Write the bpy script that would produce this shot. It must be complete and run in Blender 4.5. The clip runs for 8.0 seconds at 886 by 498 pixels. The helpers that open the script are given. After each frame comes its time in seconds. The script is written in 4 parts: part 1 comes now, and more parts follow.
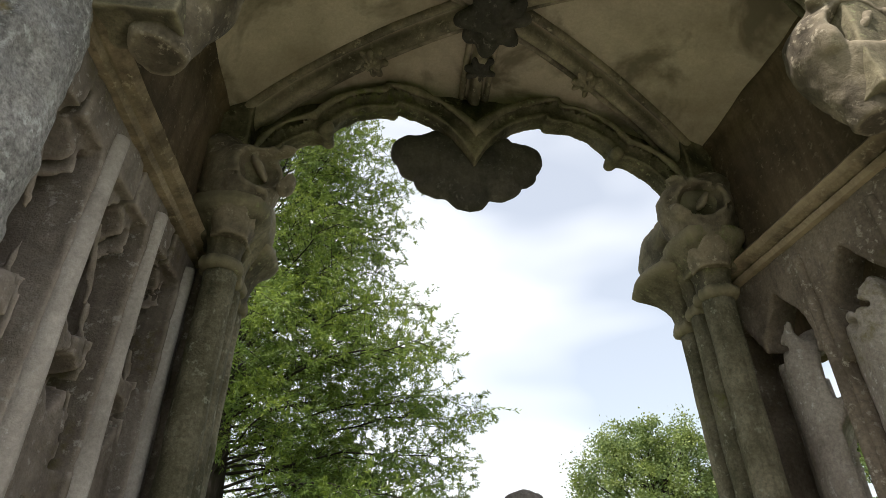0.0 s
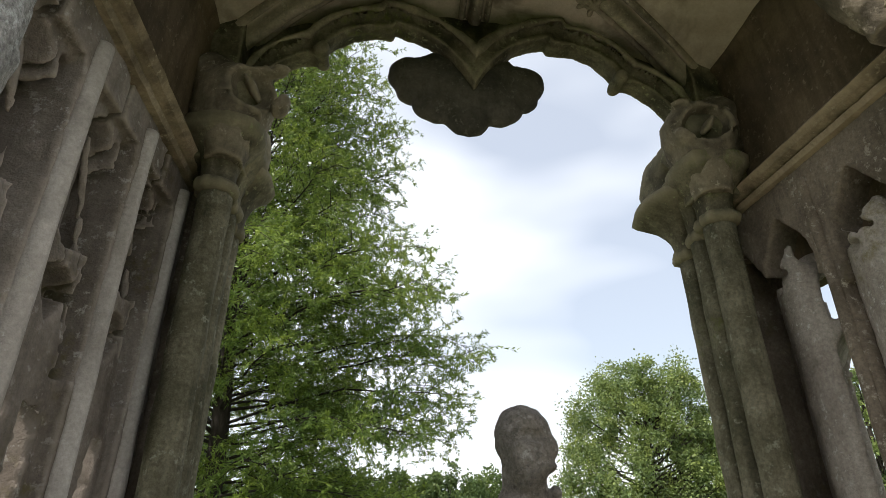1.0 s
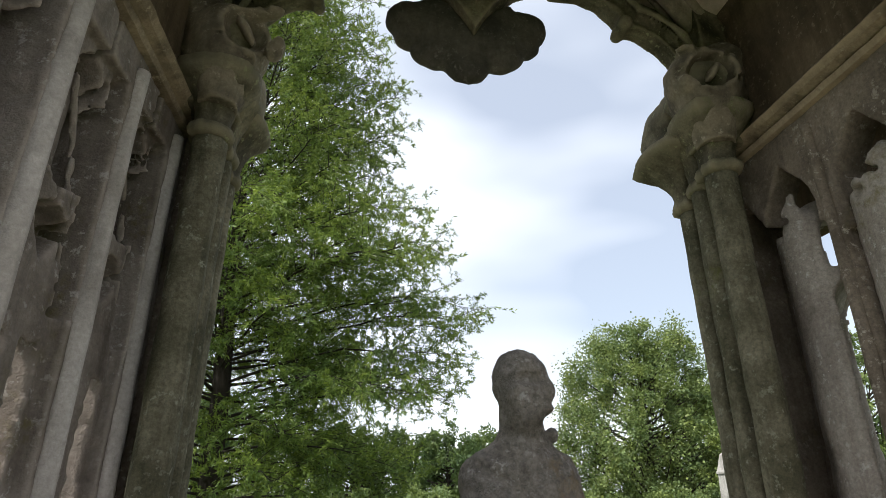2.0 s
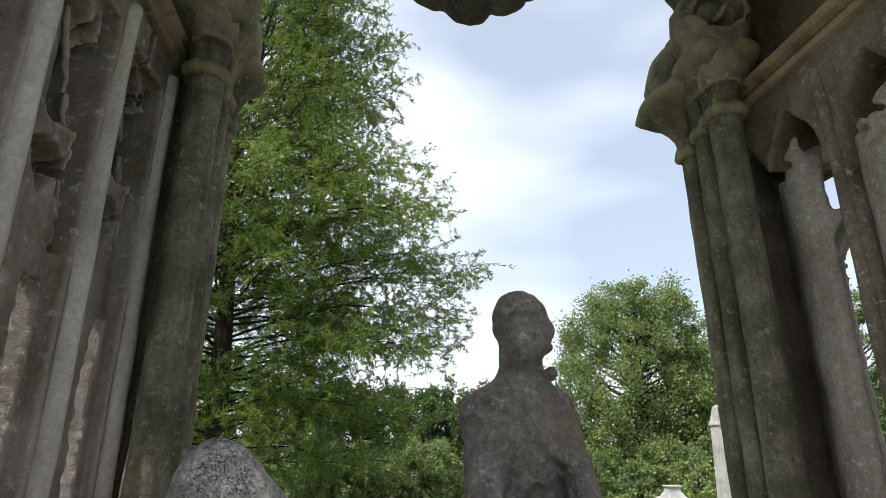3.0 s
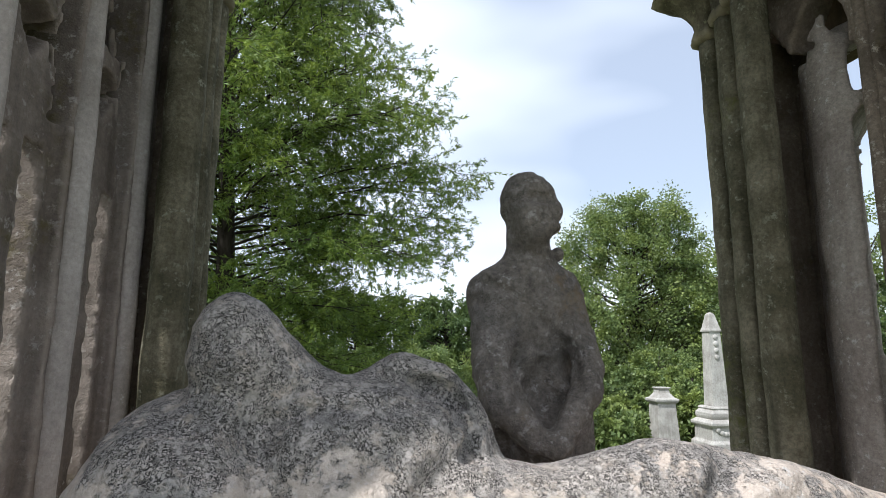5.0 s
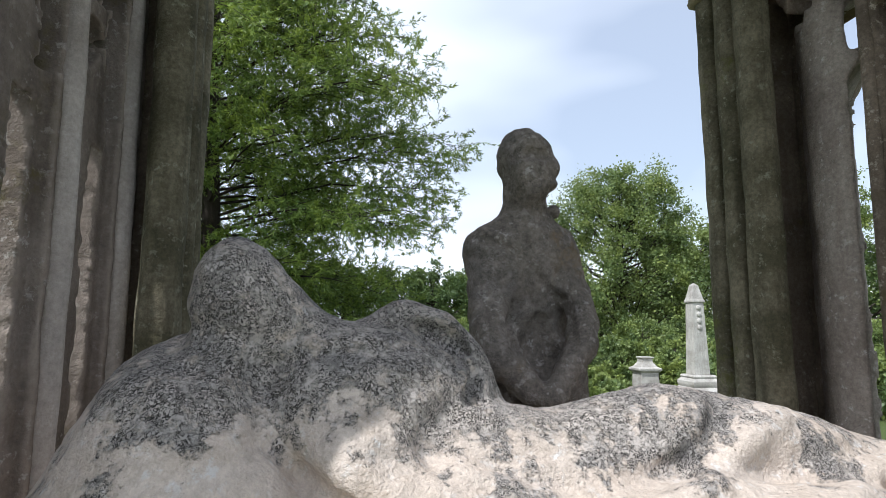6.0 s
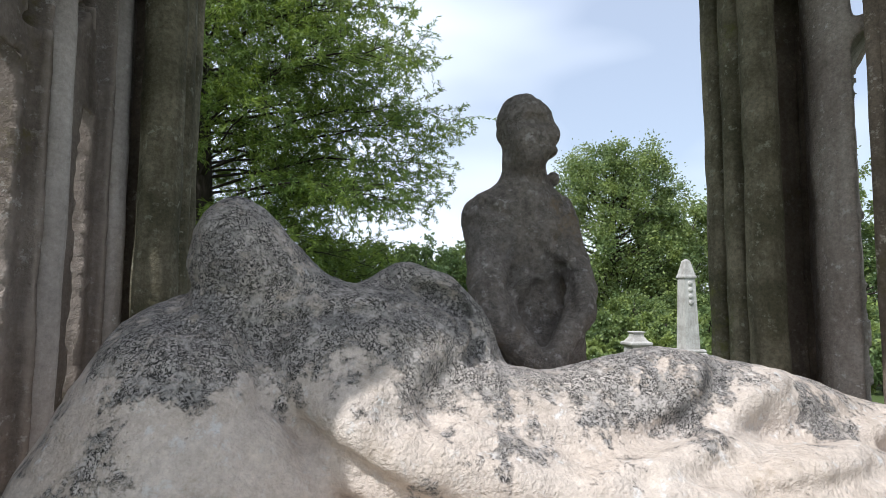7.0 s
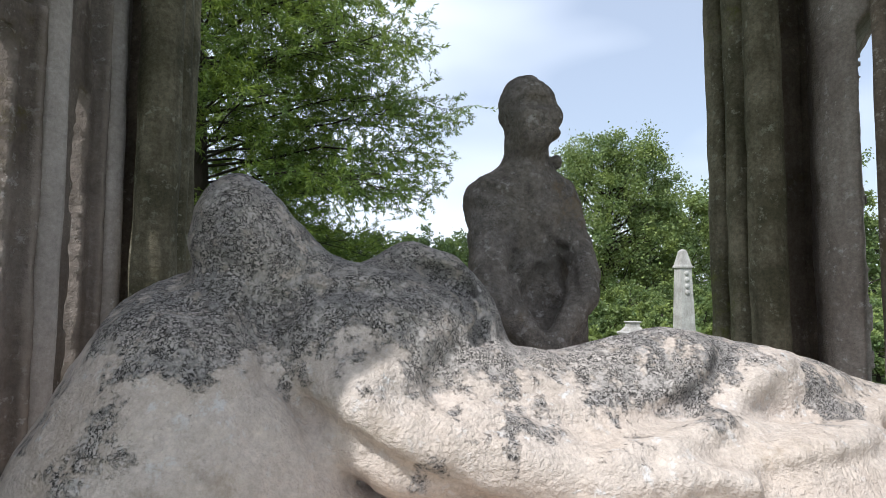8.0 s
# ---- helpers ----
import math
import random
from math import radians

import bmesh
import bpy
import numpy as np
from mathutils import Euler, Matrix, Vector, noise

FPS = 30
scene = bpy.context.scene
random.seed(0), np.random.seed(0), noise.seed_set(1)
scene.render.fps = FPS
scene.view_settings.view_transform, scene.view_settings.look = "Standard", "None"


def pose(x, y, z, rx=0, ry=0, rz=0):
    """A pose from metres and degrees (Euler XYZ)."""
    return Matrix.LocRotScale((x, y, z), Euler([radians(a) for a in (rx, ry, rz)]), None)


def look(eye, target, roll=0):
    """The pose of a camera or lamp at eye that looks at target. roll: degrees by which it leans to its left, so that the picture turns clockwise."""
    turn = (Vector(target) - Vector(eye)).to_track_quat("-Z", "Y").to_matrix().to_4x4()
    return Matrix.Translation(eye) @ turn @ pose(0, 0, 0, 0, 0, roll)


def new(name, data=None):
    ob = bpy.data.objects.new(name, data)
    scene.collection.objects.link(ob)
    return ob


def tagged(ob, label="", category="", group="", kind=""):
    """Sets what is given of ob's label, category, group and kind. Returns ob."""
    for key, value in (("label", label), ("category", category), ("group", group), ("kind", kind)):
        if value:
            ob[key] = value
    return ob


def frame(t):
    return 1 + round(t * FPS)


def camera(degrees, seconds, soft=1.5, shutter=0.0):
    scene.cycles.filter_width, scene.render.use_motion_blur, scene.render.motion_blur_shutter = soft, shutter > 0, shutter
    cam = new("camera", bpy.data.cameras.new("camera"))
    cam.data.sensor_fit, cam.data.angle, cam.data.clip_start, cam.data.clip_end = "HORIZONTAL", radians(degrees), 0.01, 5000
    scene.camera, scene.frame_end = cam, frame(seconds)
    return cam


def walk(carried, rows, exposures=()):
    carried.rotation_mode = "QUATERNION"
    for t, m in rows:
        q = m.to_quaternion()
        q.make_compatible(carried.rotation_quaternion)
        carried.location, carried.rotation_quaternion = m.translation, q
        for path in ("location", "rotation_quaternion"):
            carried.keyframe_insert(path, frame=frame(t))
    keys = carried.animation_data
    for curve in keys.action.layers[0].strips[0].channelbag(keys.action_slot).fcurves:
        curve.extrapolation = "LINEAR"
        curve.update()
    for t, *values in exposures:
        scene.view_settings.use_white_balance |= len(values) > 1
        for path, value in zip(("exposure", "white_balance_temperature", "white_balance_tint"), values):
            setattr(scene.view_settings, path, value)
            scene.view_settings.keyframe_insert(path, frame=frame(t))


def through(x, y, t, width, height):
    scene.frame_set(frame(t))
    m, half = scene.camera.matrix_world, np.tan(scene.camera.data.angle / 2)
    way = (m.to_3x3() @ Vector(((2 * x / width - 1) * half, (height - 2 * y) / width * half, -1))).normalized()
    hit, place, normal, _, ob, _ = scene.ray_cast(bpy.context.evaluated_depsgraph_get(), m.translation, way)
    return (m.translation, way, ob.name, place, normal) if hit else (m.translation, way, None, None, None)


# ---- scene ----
cam = camera(74.9, 8.0, 0.8)
PATH = [
    (0, (0.087, 0.146, 1.869), (0.297, 1.839, 2.912), -0.2),
    (0.5, (0.091, 0.181, 1.833), (0.306, 1.928, 2.782), -0.2),
    (1, (0.099, 0.21, 1.807), (0.321, 1.993, 2.685), -0.1),
    (1.5, (0.107, 0.229, 1.784), (0.335, 2.041, 2.599), -0.0),
    (2.8, (0.101, 0.275, 1.713), (0.343, 2.144, 2.383), -0.0),
    (3, (0.102, 0.276, 1.704), (0.345, 2.157, 2.338), 0.0),
    (3.5, (0.097, 0.293, 1.672), (0.332, 2.2, 2.228), 0.1),
    (4, (0.094, 0.304, 1.649), (0.34, 2.227, 2.143), 0.1),
    (4.5, (0.089, 0.31, 1.629), (0.337, 2.25, 2.045), 0.1),
    (5, (0.08, 0.319, 1.604), (0.335, 2.272, 1.951), 0.2),
    (6.3, (0.044, 0.338, 1.546), (0.355, 2.3, 1.78), 0.2),
    (6.5, (0.042, 0.341, 1.545), (0.353, 2.304, 1.763), 0.3),
    (7, (0.035, 0.35, 1.525), (0.364, 2.315, 1.699), 0.3),
    (7.5, (0.026, 0.362, 1.51), (0.358, 2.329, 1.66), 0.3),
    (8, (0.022, 0.37, 1.503), (0.364, 2.335, 1.646), 0.3),
]
walk(cam, [(t, look(eye, target, roll)) for t, eye, target, roll in PATH], [(0, 0.36, 6600, 10), (1.5, 0.25, 6350, 10), (4, 0.20, 6000, 10), (8, 0.07, 5850, 10)])


# ---- world, sun, exposure ----
SUN_AZ, SUN_EL = (-1.0, -0.645), 55.0
world = bpy.data.worlds.new("sky")
scene.world = world
world.use_nodes = True


def N(tree, kind, **sockets):
    """A node, with its inputs set by name or linked from another node's output."""
    node = tree.nodes.new(kind)
    for key, value in sockets.items():
        if key == "operation":
            node.operation = value
            continue
        target = node.inputs[int(key[1:])] if key[0] == "i" and key[1:].isdigit() else node.inputs[key.replace("_", " ")]
        if isinstance(value, bpy.types.NodeSocket):
            tree.links.new(value, target)
        else:
            target.default_value = value
    return node


def ramp(tree, fac, stops):
    node = tree.nodes.new("ShaderNodeValToRGB")
    tree.links.new(fac, node.inputs[0])
    while len(node.color_ramp.elements) < len(stops):
        node.color_ramp.elements.new(0.5)
    for e, (p, c) in zip(node.color_ramp.elements, stops):
        e.position = p
        e.color = (c, c, c, 1) if isinstance(c, (int, float)) else (*c, 1)
    return node.outputs[0]


def mix(tree, fac, a, b, how="MIX"):
    node = tree.nodes.new("ShaderNodeMix")
    node.data_type, node.blend_type = "RGBA", how
    for sock, v in ((node.inputs[0], fac), (node.inputs[6], a), (node.inputs[7], b)):
        if isinstance(v, bpy.types.NodeSocket):
            tree.links.new(v, sock)
        elif sock.type == "RGBA":
            sock.default_value = (*v, 1) if len(v) == 3 else v
        else:
            sock.default_value = v
    return node.outputs[2]


wt = world.node_tree
wt.nodes.clear()
sky = N(wt, "ShaderNodeTexSky")
sky.sky_type, sky.sun_disc = "NISHITA", False
sky.sun_elevation, sky.sun_rotation = radians(SUN_EL), math.atan2(SUN_AZ[0], SUN_AZ[1])
sky.air_density, sky.dust_density = 1.2, 2.0
way = N(wt, "ShaderNodeTexCoord").outputs["Generated"]
stretch = N(wt, "ShaderNodeMapping", Vector=way, Location=(0.35, 0.2, 0.1), Scale=(1.0, 1.0, 2.6)).outputs[0]
cloud_a = N(wt, "ShaderNodeTexNoise", Vector=stretch, Scale=1.7, Detail=3.0, Roughness=0.4).outputs[0]
cloud_mask = ramp(wt, cloud_a, [(0.34, 0.40), (0.58, 1.0)])
sky_colour = mix(wt, cloud_mask, sky.outputs[0], (8.3, 8.55, 8.95))
back = N(wt, "ShaderNodeBackground", Color=sky_colour, Strength=0.13)
wt.links.new(back.outputs[0], N(wt, "ShaderNodeOutputWorld").inputs[0])

sun_data = bpy.data.lights.new("sun", "SUN")
sun_data.energy, sun_data.angle, sun_data.color = 4.6, radians(0.6), (1.0, 0.95, 0.88)
sun = new("sun", sun_data)
_h = math.hypot(*SUN_AZ) * math.tan(radians(SUN_EL))
sun.matrix_world = look((SUN_AZ[0] * 20, SUN_AZ[1] * 20, _h * 20), (0, 0, 0))


# ---- materials ----
def material(name):
    m = bpy.data.materials.new(name)
    m.use_nodes = True
    t = m.node_tree
    t.nodes.clear()
    out = t.nodes.new("ShaderNodeOutputMaterial")
    return m, t, out


def surface(t, out, colour, rough=0.9, bump=None, strength=0.4, distance=0.004):
    b = N(t, "ShaderNodeBsdfPrincipled", Base_Color=colour, Roughness=rough)
    b.inputs["Specular IOR Level"].default_value = 0.25
    if bump is not None:
        n = N(t, "ShaderNodeBump", Height=bump, Strength=strength, Distance=distance)
        t.links.new(n.outputs[0], b.inputs["Normal"])
    t.links.new(b.outputs[0], out.inputs[0])
    return b


def noise_of(t, scale, detail=4.0, rough=0.55, vector=None, distortion=0.0):
    v = vector or N(t, "ShaderNodeTexCoord").outputs["Object"]
    return N(t, "ShaderNodeTexNoise", Vector=v, Scale=scale, Detail=detail, Roughness=rough, Distortion=distortion).outputs[0]


def stone(name, base, stain, lichen, stain_at=(0.42, 0.62), lichen_at=(0.57, 0.66), scale=3.0, worms=0.0, worm_at=(0.46, 0.6), moss=None, bump=0.5, rise=None, speck=0.32, runs=0.35, worn=0.0, algae=None):
    """Weathered stone: a base colour, broad stains, speckled lichen and, where asked, a net of dark crusty lichen."""
    m, t, out = material(name)
    broad = noise_of(t, scale, 5.0, 0.6)
    mid = noise_of(t, scale * 6, 4.0, 0.6)
    fine = noise_of(t, 130.0, 3.0, 0.65)
    colour = mix(t, ramp(t, mid, [(0.3, 0.0), (0.75, 0.6)]), base, tuple(c * 0.72 for c in base))
    colour = mix(t, ramp(t, broad, [(stain_at[0], 0.0), (stain_at[1], 1.0)]), colour, stain)
    tall = N(t, "ShaderNodeMapping", Vector=N(t, "ShaderNodeTexCoord").outputs["Object"], Scale=(9.0, 9.0, 0.9)).outputs[0]
    run = ramp(t, noise_of(t, 2.2, 5.0, 0.6, tall), [(0.46, 0.0), (0.68, runs)])
    colour = mix(t, run, colour, tuple(c * 0.55 for c in stain))
    salt = ramp(t, noise_of(t, 75.0, 6.0, 0.75), [(0.30, 1 - speck), (0.70, 1 + speck)])
    colour = mix(t, 1.0, colour, salt, "MULTIPLY")
    dark = ramp(t, noise_of(t, 24.0, 5.0, 0.7), [(0.56, 0.0), (0.70, speck)])
    colour = mix(t, dark, colour, tuple(c * 0.45 for c in stain))
    if algae:
        film = ramp(t, noise_of(t, 2.4, 5.0, 0.62, distortion=0.4), [(0.52, 0.0), (0.64, 0.85)])
        colour = mix(t, film, colour, algae)
    if worn:
        edge = ramp(t, N(t, "ShaderNodeNewGeometry").outputs["Pointiness"], [(0.51, 0.0), (0.60, worn)])
        colour = mix(t, edge, colour, tuple(min(0.7, c * 1.6) for c in base))
    spots = N(t, "ShaderNodeMath", operation="MULTIPLY", i0=ramp(t, noise_of(t, 38.0, 4.0, 0.7), [(lichen_at[0], 0.0), (lichen_at[1], 1.0)]),
              i1=ramp(t, noise_of(t, scale * 1.7, 3.0, 0.5), [(0.4, 0.1), (0.6, 1.0)])).outputs[0]
    colour = mix(t, spots, colour, lichen)
    height = N(t, "ShaderNodeMath", operation="ADD", i0=fine, i1=mid).outputs[0]
    if worms:
        spread = noise_of(t, 4.2, 7.0, 0.74)
        if rise:
            xyz = N(t, "ShaderNodeSeparateXYZ", Vector=N(t, "ShaderNodeTexCoord").outputs["Object"])
            off = N(t, "ShaderNodeMath", operation="ABSOLUTE", i0=N(t, "ShaderNodeMath", operation="ADD", i0=xyz.outputs[0], i1=0.12).outputs[0]).outputs[0]
            along = N(t, "ShaderNodeMath", operation="MINIMUM", i0=off, i1=0.205).outputs[0]
            up = N(t, "ShaderNodeMath", operation="MULTIPLY_ADD", i0=along, i1=0.6, i2=xyz.outputs[2]).outputs[0]
            up = N(t, "ShaderNodeMapRange", Value=up, From_Min=rise[0], From_Max=rise[1], To_Min=-0.10, To_Max=0.14).outputs[0]
            spread = N(t, "ShaderNodeMath", operation="ADD", i0=spread, i1=up).outputs[0]
        cover = ramp(t, spread, [(worm_at[0], 0.0), (worm_at[1], 1.0)])
        net = noise_of(t, 98.0, 4.0, 0.66, distortion=1.8)
        ridge = N(t, "ShaderNodeMath", operation="ABSOLUTE", i0=N(t, "ShaderNodeMath", operation="SUBTRACT", i0=net, i1=0.5).outputs[0]).outputs[0]
        line = ramp(t, ridge, [(0.0, 1.0), (0.022, 0.95), (0.050, 0.0)])
        line = mix(t, ramp(t, noise_of(t, 34.0, 4.0, 0.7), [(0.36, 0.0), (0.50, 1.0)]), (0.0, 0.0, 0.0), line)
        pale = mix(t, ramp(t, noise_of(t, 9.0, 4.0, 0.6), [(0.4, 0.0), (0.62, 1.0)]), (0.50, 0.45, 0.405), (0.33, 0.306, 0.284))
        grey = mix(t, line, pale, (0.052, 0.049, 0.047))
        broken = ramp(t, noise_of(t, 22.0, 4.0, 0.7), [(0.30, 0.0), (0.46, 1.0)])
        where = N(t, "ShaderNodeMath", operation="MULTIPLY", i0=cover, i1=broken).outputs[0]
        where = N(t, "ShaderNodeMath", operation="MULTIPLY", i0=where, i1=worms).outputs[0]
        colour = mix(t, where, colour, grey)
        raised = N(t, "ShaderNodeMath", operation="MULTIPLY", i0=line, i1=where).outputs[0]
        height = N(t, "ShaderNodeMath", operation="ADD", i0=height, i1=raised).outputs[0]
    if moss:
        patch = N(t, "ShaderNodeMath", operation="MULTIPLY", i0=ramp(t, noise_of(t, 2.6, 3.0), [(0.57, 0.0), (0.66, 1.0)]),
                  i1=ramp(t, noise_of(t, 22.0, 7.0, 0.7), [(0.48, 0.0), (0.66, 0.8)])).outputs[0]
        colour = mix(t, patch, colour, moss)
    pits = N(t, "ShaderNodeTexVoronoi", Scale=70.0, Vector=N(t, "ShaderNodeTexCoord").outputs["Object"]).outputs["Distance"]
    hole = ramp(t, pits, [(0.0, 0.0), (0.18, 1.0)])
    height = N(t, "ShaderNodeMath", operation="MULTIPLY_ADD", i0=hole, i1=0.3, i2=height).outputs[0]
    surface(t, out, colour, 0.93, height, bump, 0.007)
    return m


STONE_WALL = stone("weathered_brown_stone", (0.235, 0.19, 0.145), (0.11, 0.088, 0.066), (0.36, 0.325, 0.27), scale=2.6, moss=(0.10, 0.085, 0.03))
STONE_SHAFT = stone("lichened_shaft_stone", (0.215, 0.190, 0.130), (0.085, 0.078, 0.046), (0.26, 0.255, 0.19), stain_at=(0.38, 0.6), scale=4.2, moss=(0.11, 0.115, 0.03), runs=0.6, speck=0.4)
STONE_PIER = stone("grey_lichen_pier_stone", (0.36, 0.34, 0.32), (0.22, 0.21, 0.20), (0.58, 0.58, 0.56), scale=5.0, speck=0.6, lichen_at=(0.52, 0.62), bump=0.9, moss=(0.20, 0.15, 0.03))
STONE_VAULT = stone("vault_plaster", (0.54, 0.46, 0.345), (0.30, 0.245, 0.17), (0.40, 0.34, 0.25), stain_at=(0.46, 0.72), lichen_at=(0.66, 0.8), scale=1.7, bump=0.2, speck=0.12, runs=0.0, algae=(0.16, 0.135, 0.09))
STONE_RIB = stone("dark_rib_stone", (0.37, 0.315, 0.225), (0.11, 0.095, 0.068), (0.42, 0.37, 0.27), stain_at=(0.46, 0.64), scale=3.2, speck=0.2, worn=0.5)
STONE_ARCH = stone("arch_stone", (0.25, 0.215, 0.14), (0.075, 0.065, 0.042), (0.27, 0.265, 0.15), stain_at=(0.40, 0.60), scale=3.6, moss=(0.12, 0.14, 0.03), worn=0.6, algae=(0.035, 0.033, 0.02))
STONE_LEAF = stone("carved_leaf_stone", (0.27, 0.225, 0.16), (0.085, 0.070, 0.052), (0.38, 0.33, 0.25), stain_at=(0.42, 0.62), scale=4.5, speck=0.2, worn=0.7, bump=0.4)
# Very dark stone for the pendants, crown boss and ridge knobs.
STONE_BLACK = stone("dark_pendant_stone", (0.125, 0.110, 0.090), (0.055, 0.050, 0.043), (0.17, 0.155, 0.13), scale=4.0, speck=0.2, bump=0.3)
STONE_EFFIGY = stone("pale_effigy_marble", (0.57, 0.49, 0.42), (0.51, 0.425, 0.35), (0.60, 0.57, 0.54), scale=4.0, worms=1.0, worm_at=(0.49, 0.53), rise=(1.30, 1.58), moss=(0.15, 0.10, 0.035), bump=0.9, speck=0.2, runs=0.0)
STONE_FIGURE = stone("dark_figure_marble", (0.215, 0.187, 0.158), (0.145, 0.126, 0.107), (0.36, 0.335, 0.305), lichen_at=(0.55, 0.63), scale=6.0, worms=0.35, worm_at=(0.48, 0.60), bump=0.9, speck=0.45, moss=(0.20, 0.145, 0.085), runs=0.2)
# Tan stone, toned down to put the dimmer upper light into its colour.
STONE_STRING = stone("tan_string_stone", (0.32, 0.25, 0.165), (0.13, 0.10, 0.066), (0.38, 0.32, 0.22), scale=6.0, speck=0.22, worn=0.5)
# Panel darkened and rail lightened: recess shade and lit rolls put into colour.
STONE_PANEL = stone("grey_brown_panel_stone", (0.27, 0.228, 0.192), (0.145, 0.118, 0.096), (0.38, 0.35, 0.315), scale=2.6, moss=(0.12, 0.10, 0.04), bump=0.6, speck=0.2, runs=0.4, worn=0.7)
STONE_RAIL = stone("smooth_grey_rail_stone", (0.48, 0.43, 0.385), (0.33, 0.29, 0.255), (0.54, 0.51, 0.47), scale=3.0, bump=0.4, speck=0.2, runs=0.25, lichen_at=(0.62, 0.72))
# Brown stone, darkened further to paint in shade under the vault and in recesses.
STONE_BAND = stone("shade_darkened_brown_stone", (0.165, 0.120, 0.075), (0.075, 0.055, 0.036), (0.21, 0.165, 0.11), scale=2.6, bump=0.25, speck=0.16, runs=0.5)
STONE_SWELL = stone("grey_swelling_panel_stone", (0.37, 0.325, 0.28), (0.23, 0.195, 0.165), (0.50, 0.47, 0.43), scale=3.2, moss=(0.15, 0.13, 0.05), bump=0.7, speck=0.3, runs=0.35)
# Pale so that the sunlit platform reflects light up into the vault.
STONE_PAVE = stone("paving_stone", (0.52, 0.49, 0.45), (0.36, 0.34, 0.31), (0.50, 0.49, 0.46), scale=2.0)
GRANITE = stone("pale_grave_granite", (0.52, 0.50, 0.46), (0.34, 0.32, 0.29), (0.30, 0.29, 0.27), scale=3.0, bump=0.4)


def leaf_material(name, low, high, through):
    m, t, out = material(name)
    r = N(t, "ShaderNodeNewGeometry").outputs["Random Per Island"]
    c = ramp(t, r, [(0.0, low), (0.7, high), (1.0, tuple(v * 1.25 for v in high))])
    patch = ramp(t, noise_of(t, 1.1, 3.0, 0.6), [(0.38, 0.0), (0.66, 1.0)])
    c = mix(t, patch, mix(t, 1.0, c, (0.78, 0.86, 0.95), "MULTIPLY"), mix(t, 1.0, c, (1.32, 1.22, 0.85), "MULTIPLY"))
    d = N(t, "ShaderNodeBsdfPrincipled", Base_Color=c, Roughness=0.5)
    d.inputs["Specular IOR Level"].default_value = 0.35
    tr = N(t, "ShaderNodeBsdfTranslucent", Color=mix(t, 0.5, c, through))
    s = N(t, "ShaderNodeMixShader", Fac=0.35)
    t.links.new(d.outputs[0], s.inputs[1])
    t.links.new(tr.outputs[0], s.inputs[2])
    t.links.new(s.outputs[0], out.inputs[0])
    return m


LEAF_OAK = leaf_material("narrow_oak_leaves", (0.055, 0.100, 0.021), (0.190, 0.262, 0.058), (0.28, 0.35, 0.05))
LEAF_BROAD = leaf_material("broad_leaves", (0.08, 0.12, 0.042), (0.21, 0.27, 0.10), (0.28, 0.34, 0.08))
LEAF_FAR = leaf_material("far_leaves", (0.05, 0.085, 0.03), (0.12, 0.17, 0.06), (0.15, 0.20, 0.05))


def bark_material():
    m, t, out = material("oak_bark")
    v = N(t, "ShaderNodeMapping", Vector=N(t, "ShaderNodeTexCoord").outputs["Object"], Scale=(6, 6, 1.2)).outputs[0]
    n = noise_of(t, 5.0, 6.0, 0.65, v)
    surface(t, out, mix(t, n, (0.018, 0.014, 0.011), (0.07, 0.058, 0.046)), 0.95, n, 0.8, 0.03)
    return m


def grass_material():
    m, t, out = material("mown_grass")
    n, f = noise_of(t, 0.4, 5.0), noise_of(t, 25.0, 3.0, 0.7)
    c = mix(t, n, (0.045, 0.085, 0.022), (0.10, 0.135, 0.04))
    surface(t, out, mix(t, f, c, (0.06, 0.075, 0.02)), 0.95, f, 0.8, 0.03)
    return m


BARK, GRASS = bark_material(), grass_material()


# ---- mesh helpers ----
def thing(name, at, label, category, group="", kind=""):
    ob = new(name)
    ob.location = at
    ob.empty_display_size = 0.1
    return tagged(ob, label, category, group, kind)


def attach(ob, parent):
    """Make ob a part of parent; its mesh is built in world metres."""
    bpy.context.view_layer.update()
    if parent is not None:
        world_m = ob.matrix_basis.copy()
        pm = Matrix.Identity(4)
        p, chain = parent, []
        while p is not None:
            chain.append(p)
            p = p.parent
        for q in reversed(chain):
            pm = pm @ q.matrix_parent_inverse @ q.matrix_basis
        ob.parent = parent
        ob.matrix_parent_inverse = pm.inverted()
        ob.matrix_basis = world_m
    return ob


def mesh_ob(name, verts, faces, mat, parent=None, label="", smooth=True):
    me = bpy.data.meshes.new(name)
    me.from_pydata([tuple(v) for v in verts], [], [tuple(f) for f in faces])
    me.materials.append(mat)
    me.polygons.foreach_set("use_smooth", [smooth] * len(me.polygons))
    me.update()
    ob = new(name, me)
    if label:
        tagged(ob, label)
    return attach(ob, parent)


def part(name, bm, mat, parent=None, label="", smooth=False):
    me = bpy.data.meshes.new(name)
    bmesh.ops.recalc_face_normals(bm, faces=bm.faces)
    bm.to_mesh(me)
    bm.free()
    me.materials.append(mat)
    me.polygons.foreach_set("use_smooth", [smooth] * len(me.polygons))
    ob = new(name, me)
    if label:
        tagged(ob, label)
    return attach(ob, parent)


def share(name, ob, m, parent=None, label=""):
    """Another object on the same mesh, at the pose m."""
    o = new(name, ob.data)
    o.matrix_basis = m
    if label:
        tagged(o, label)
    return attach(o, parent)


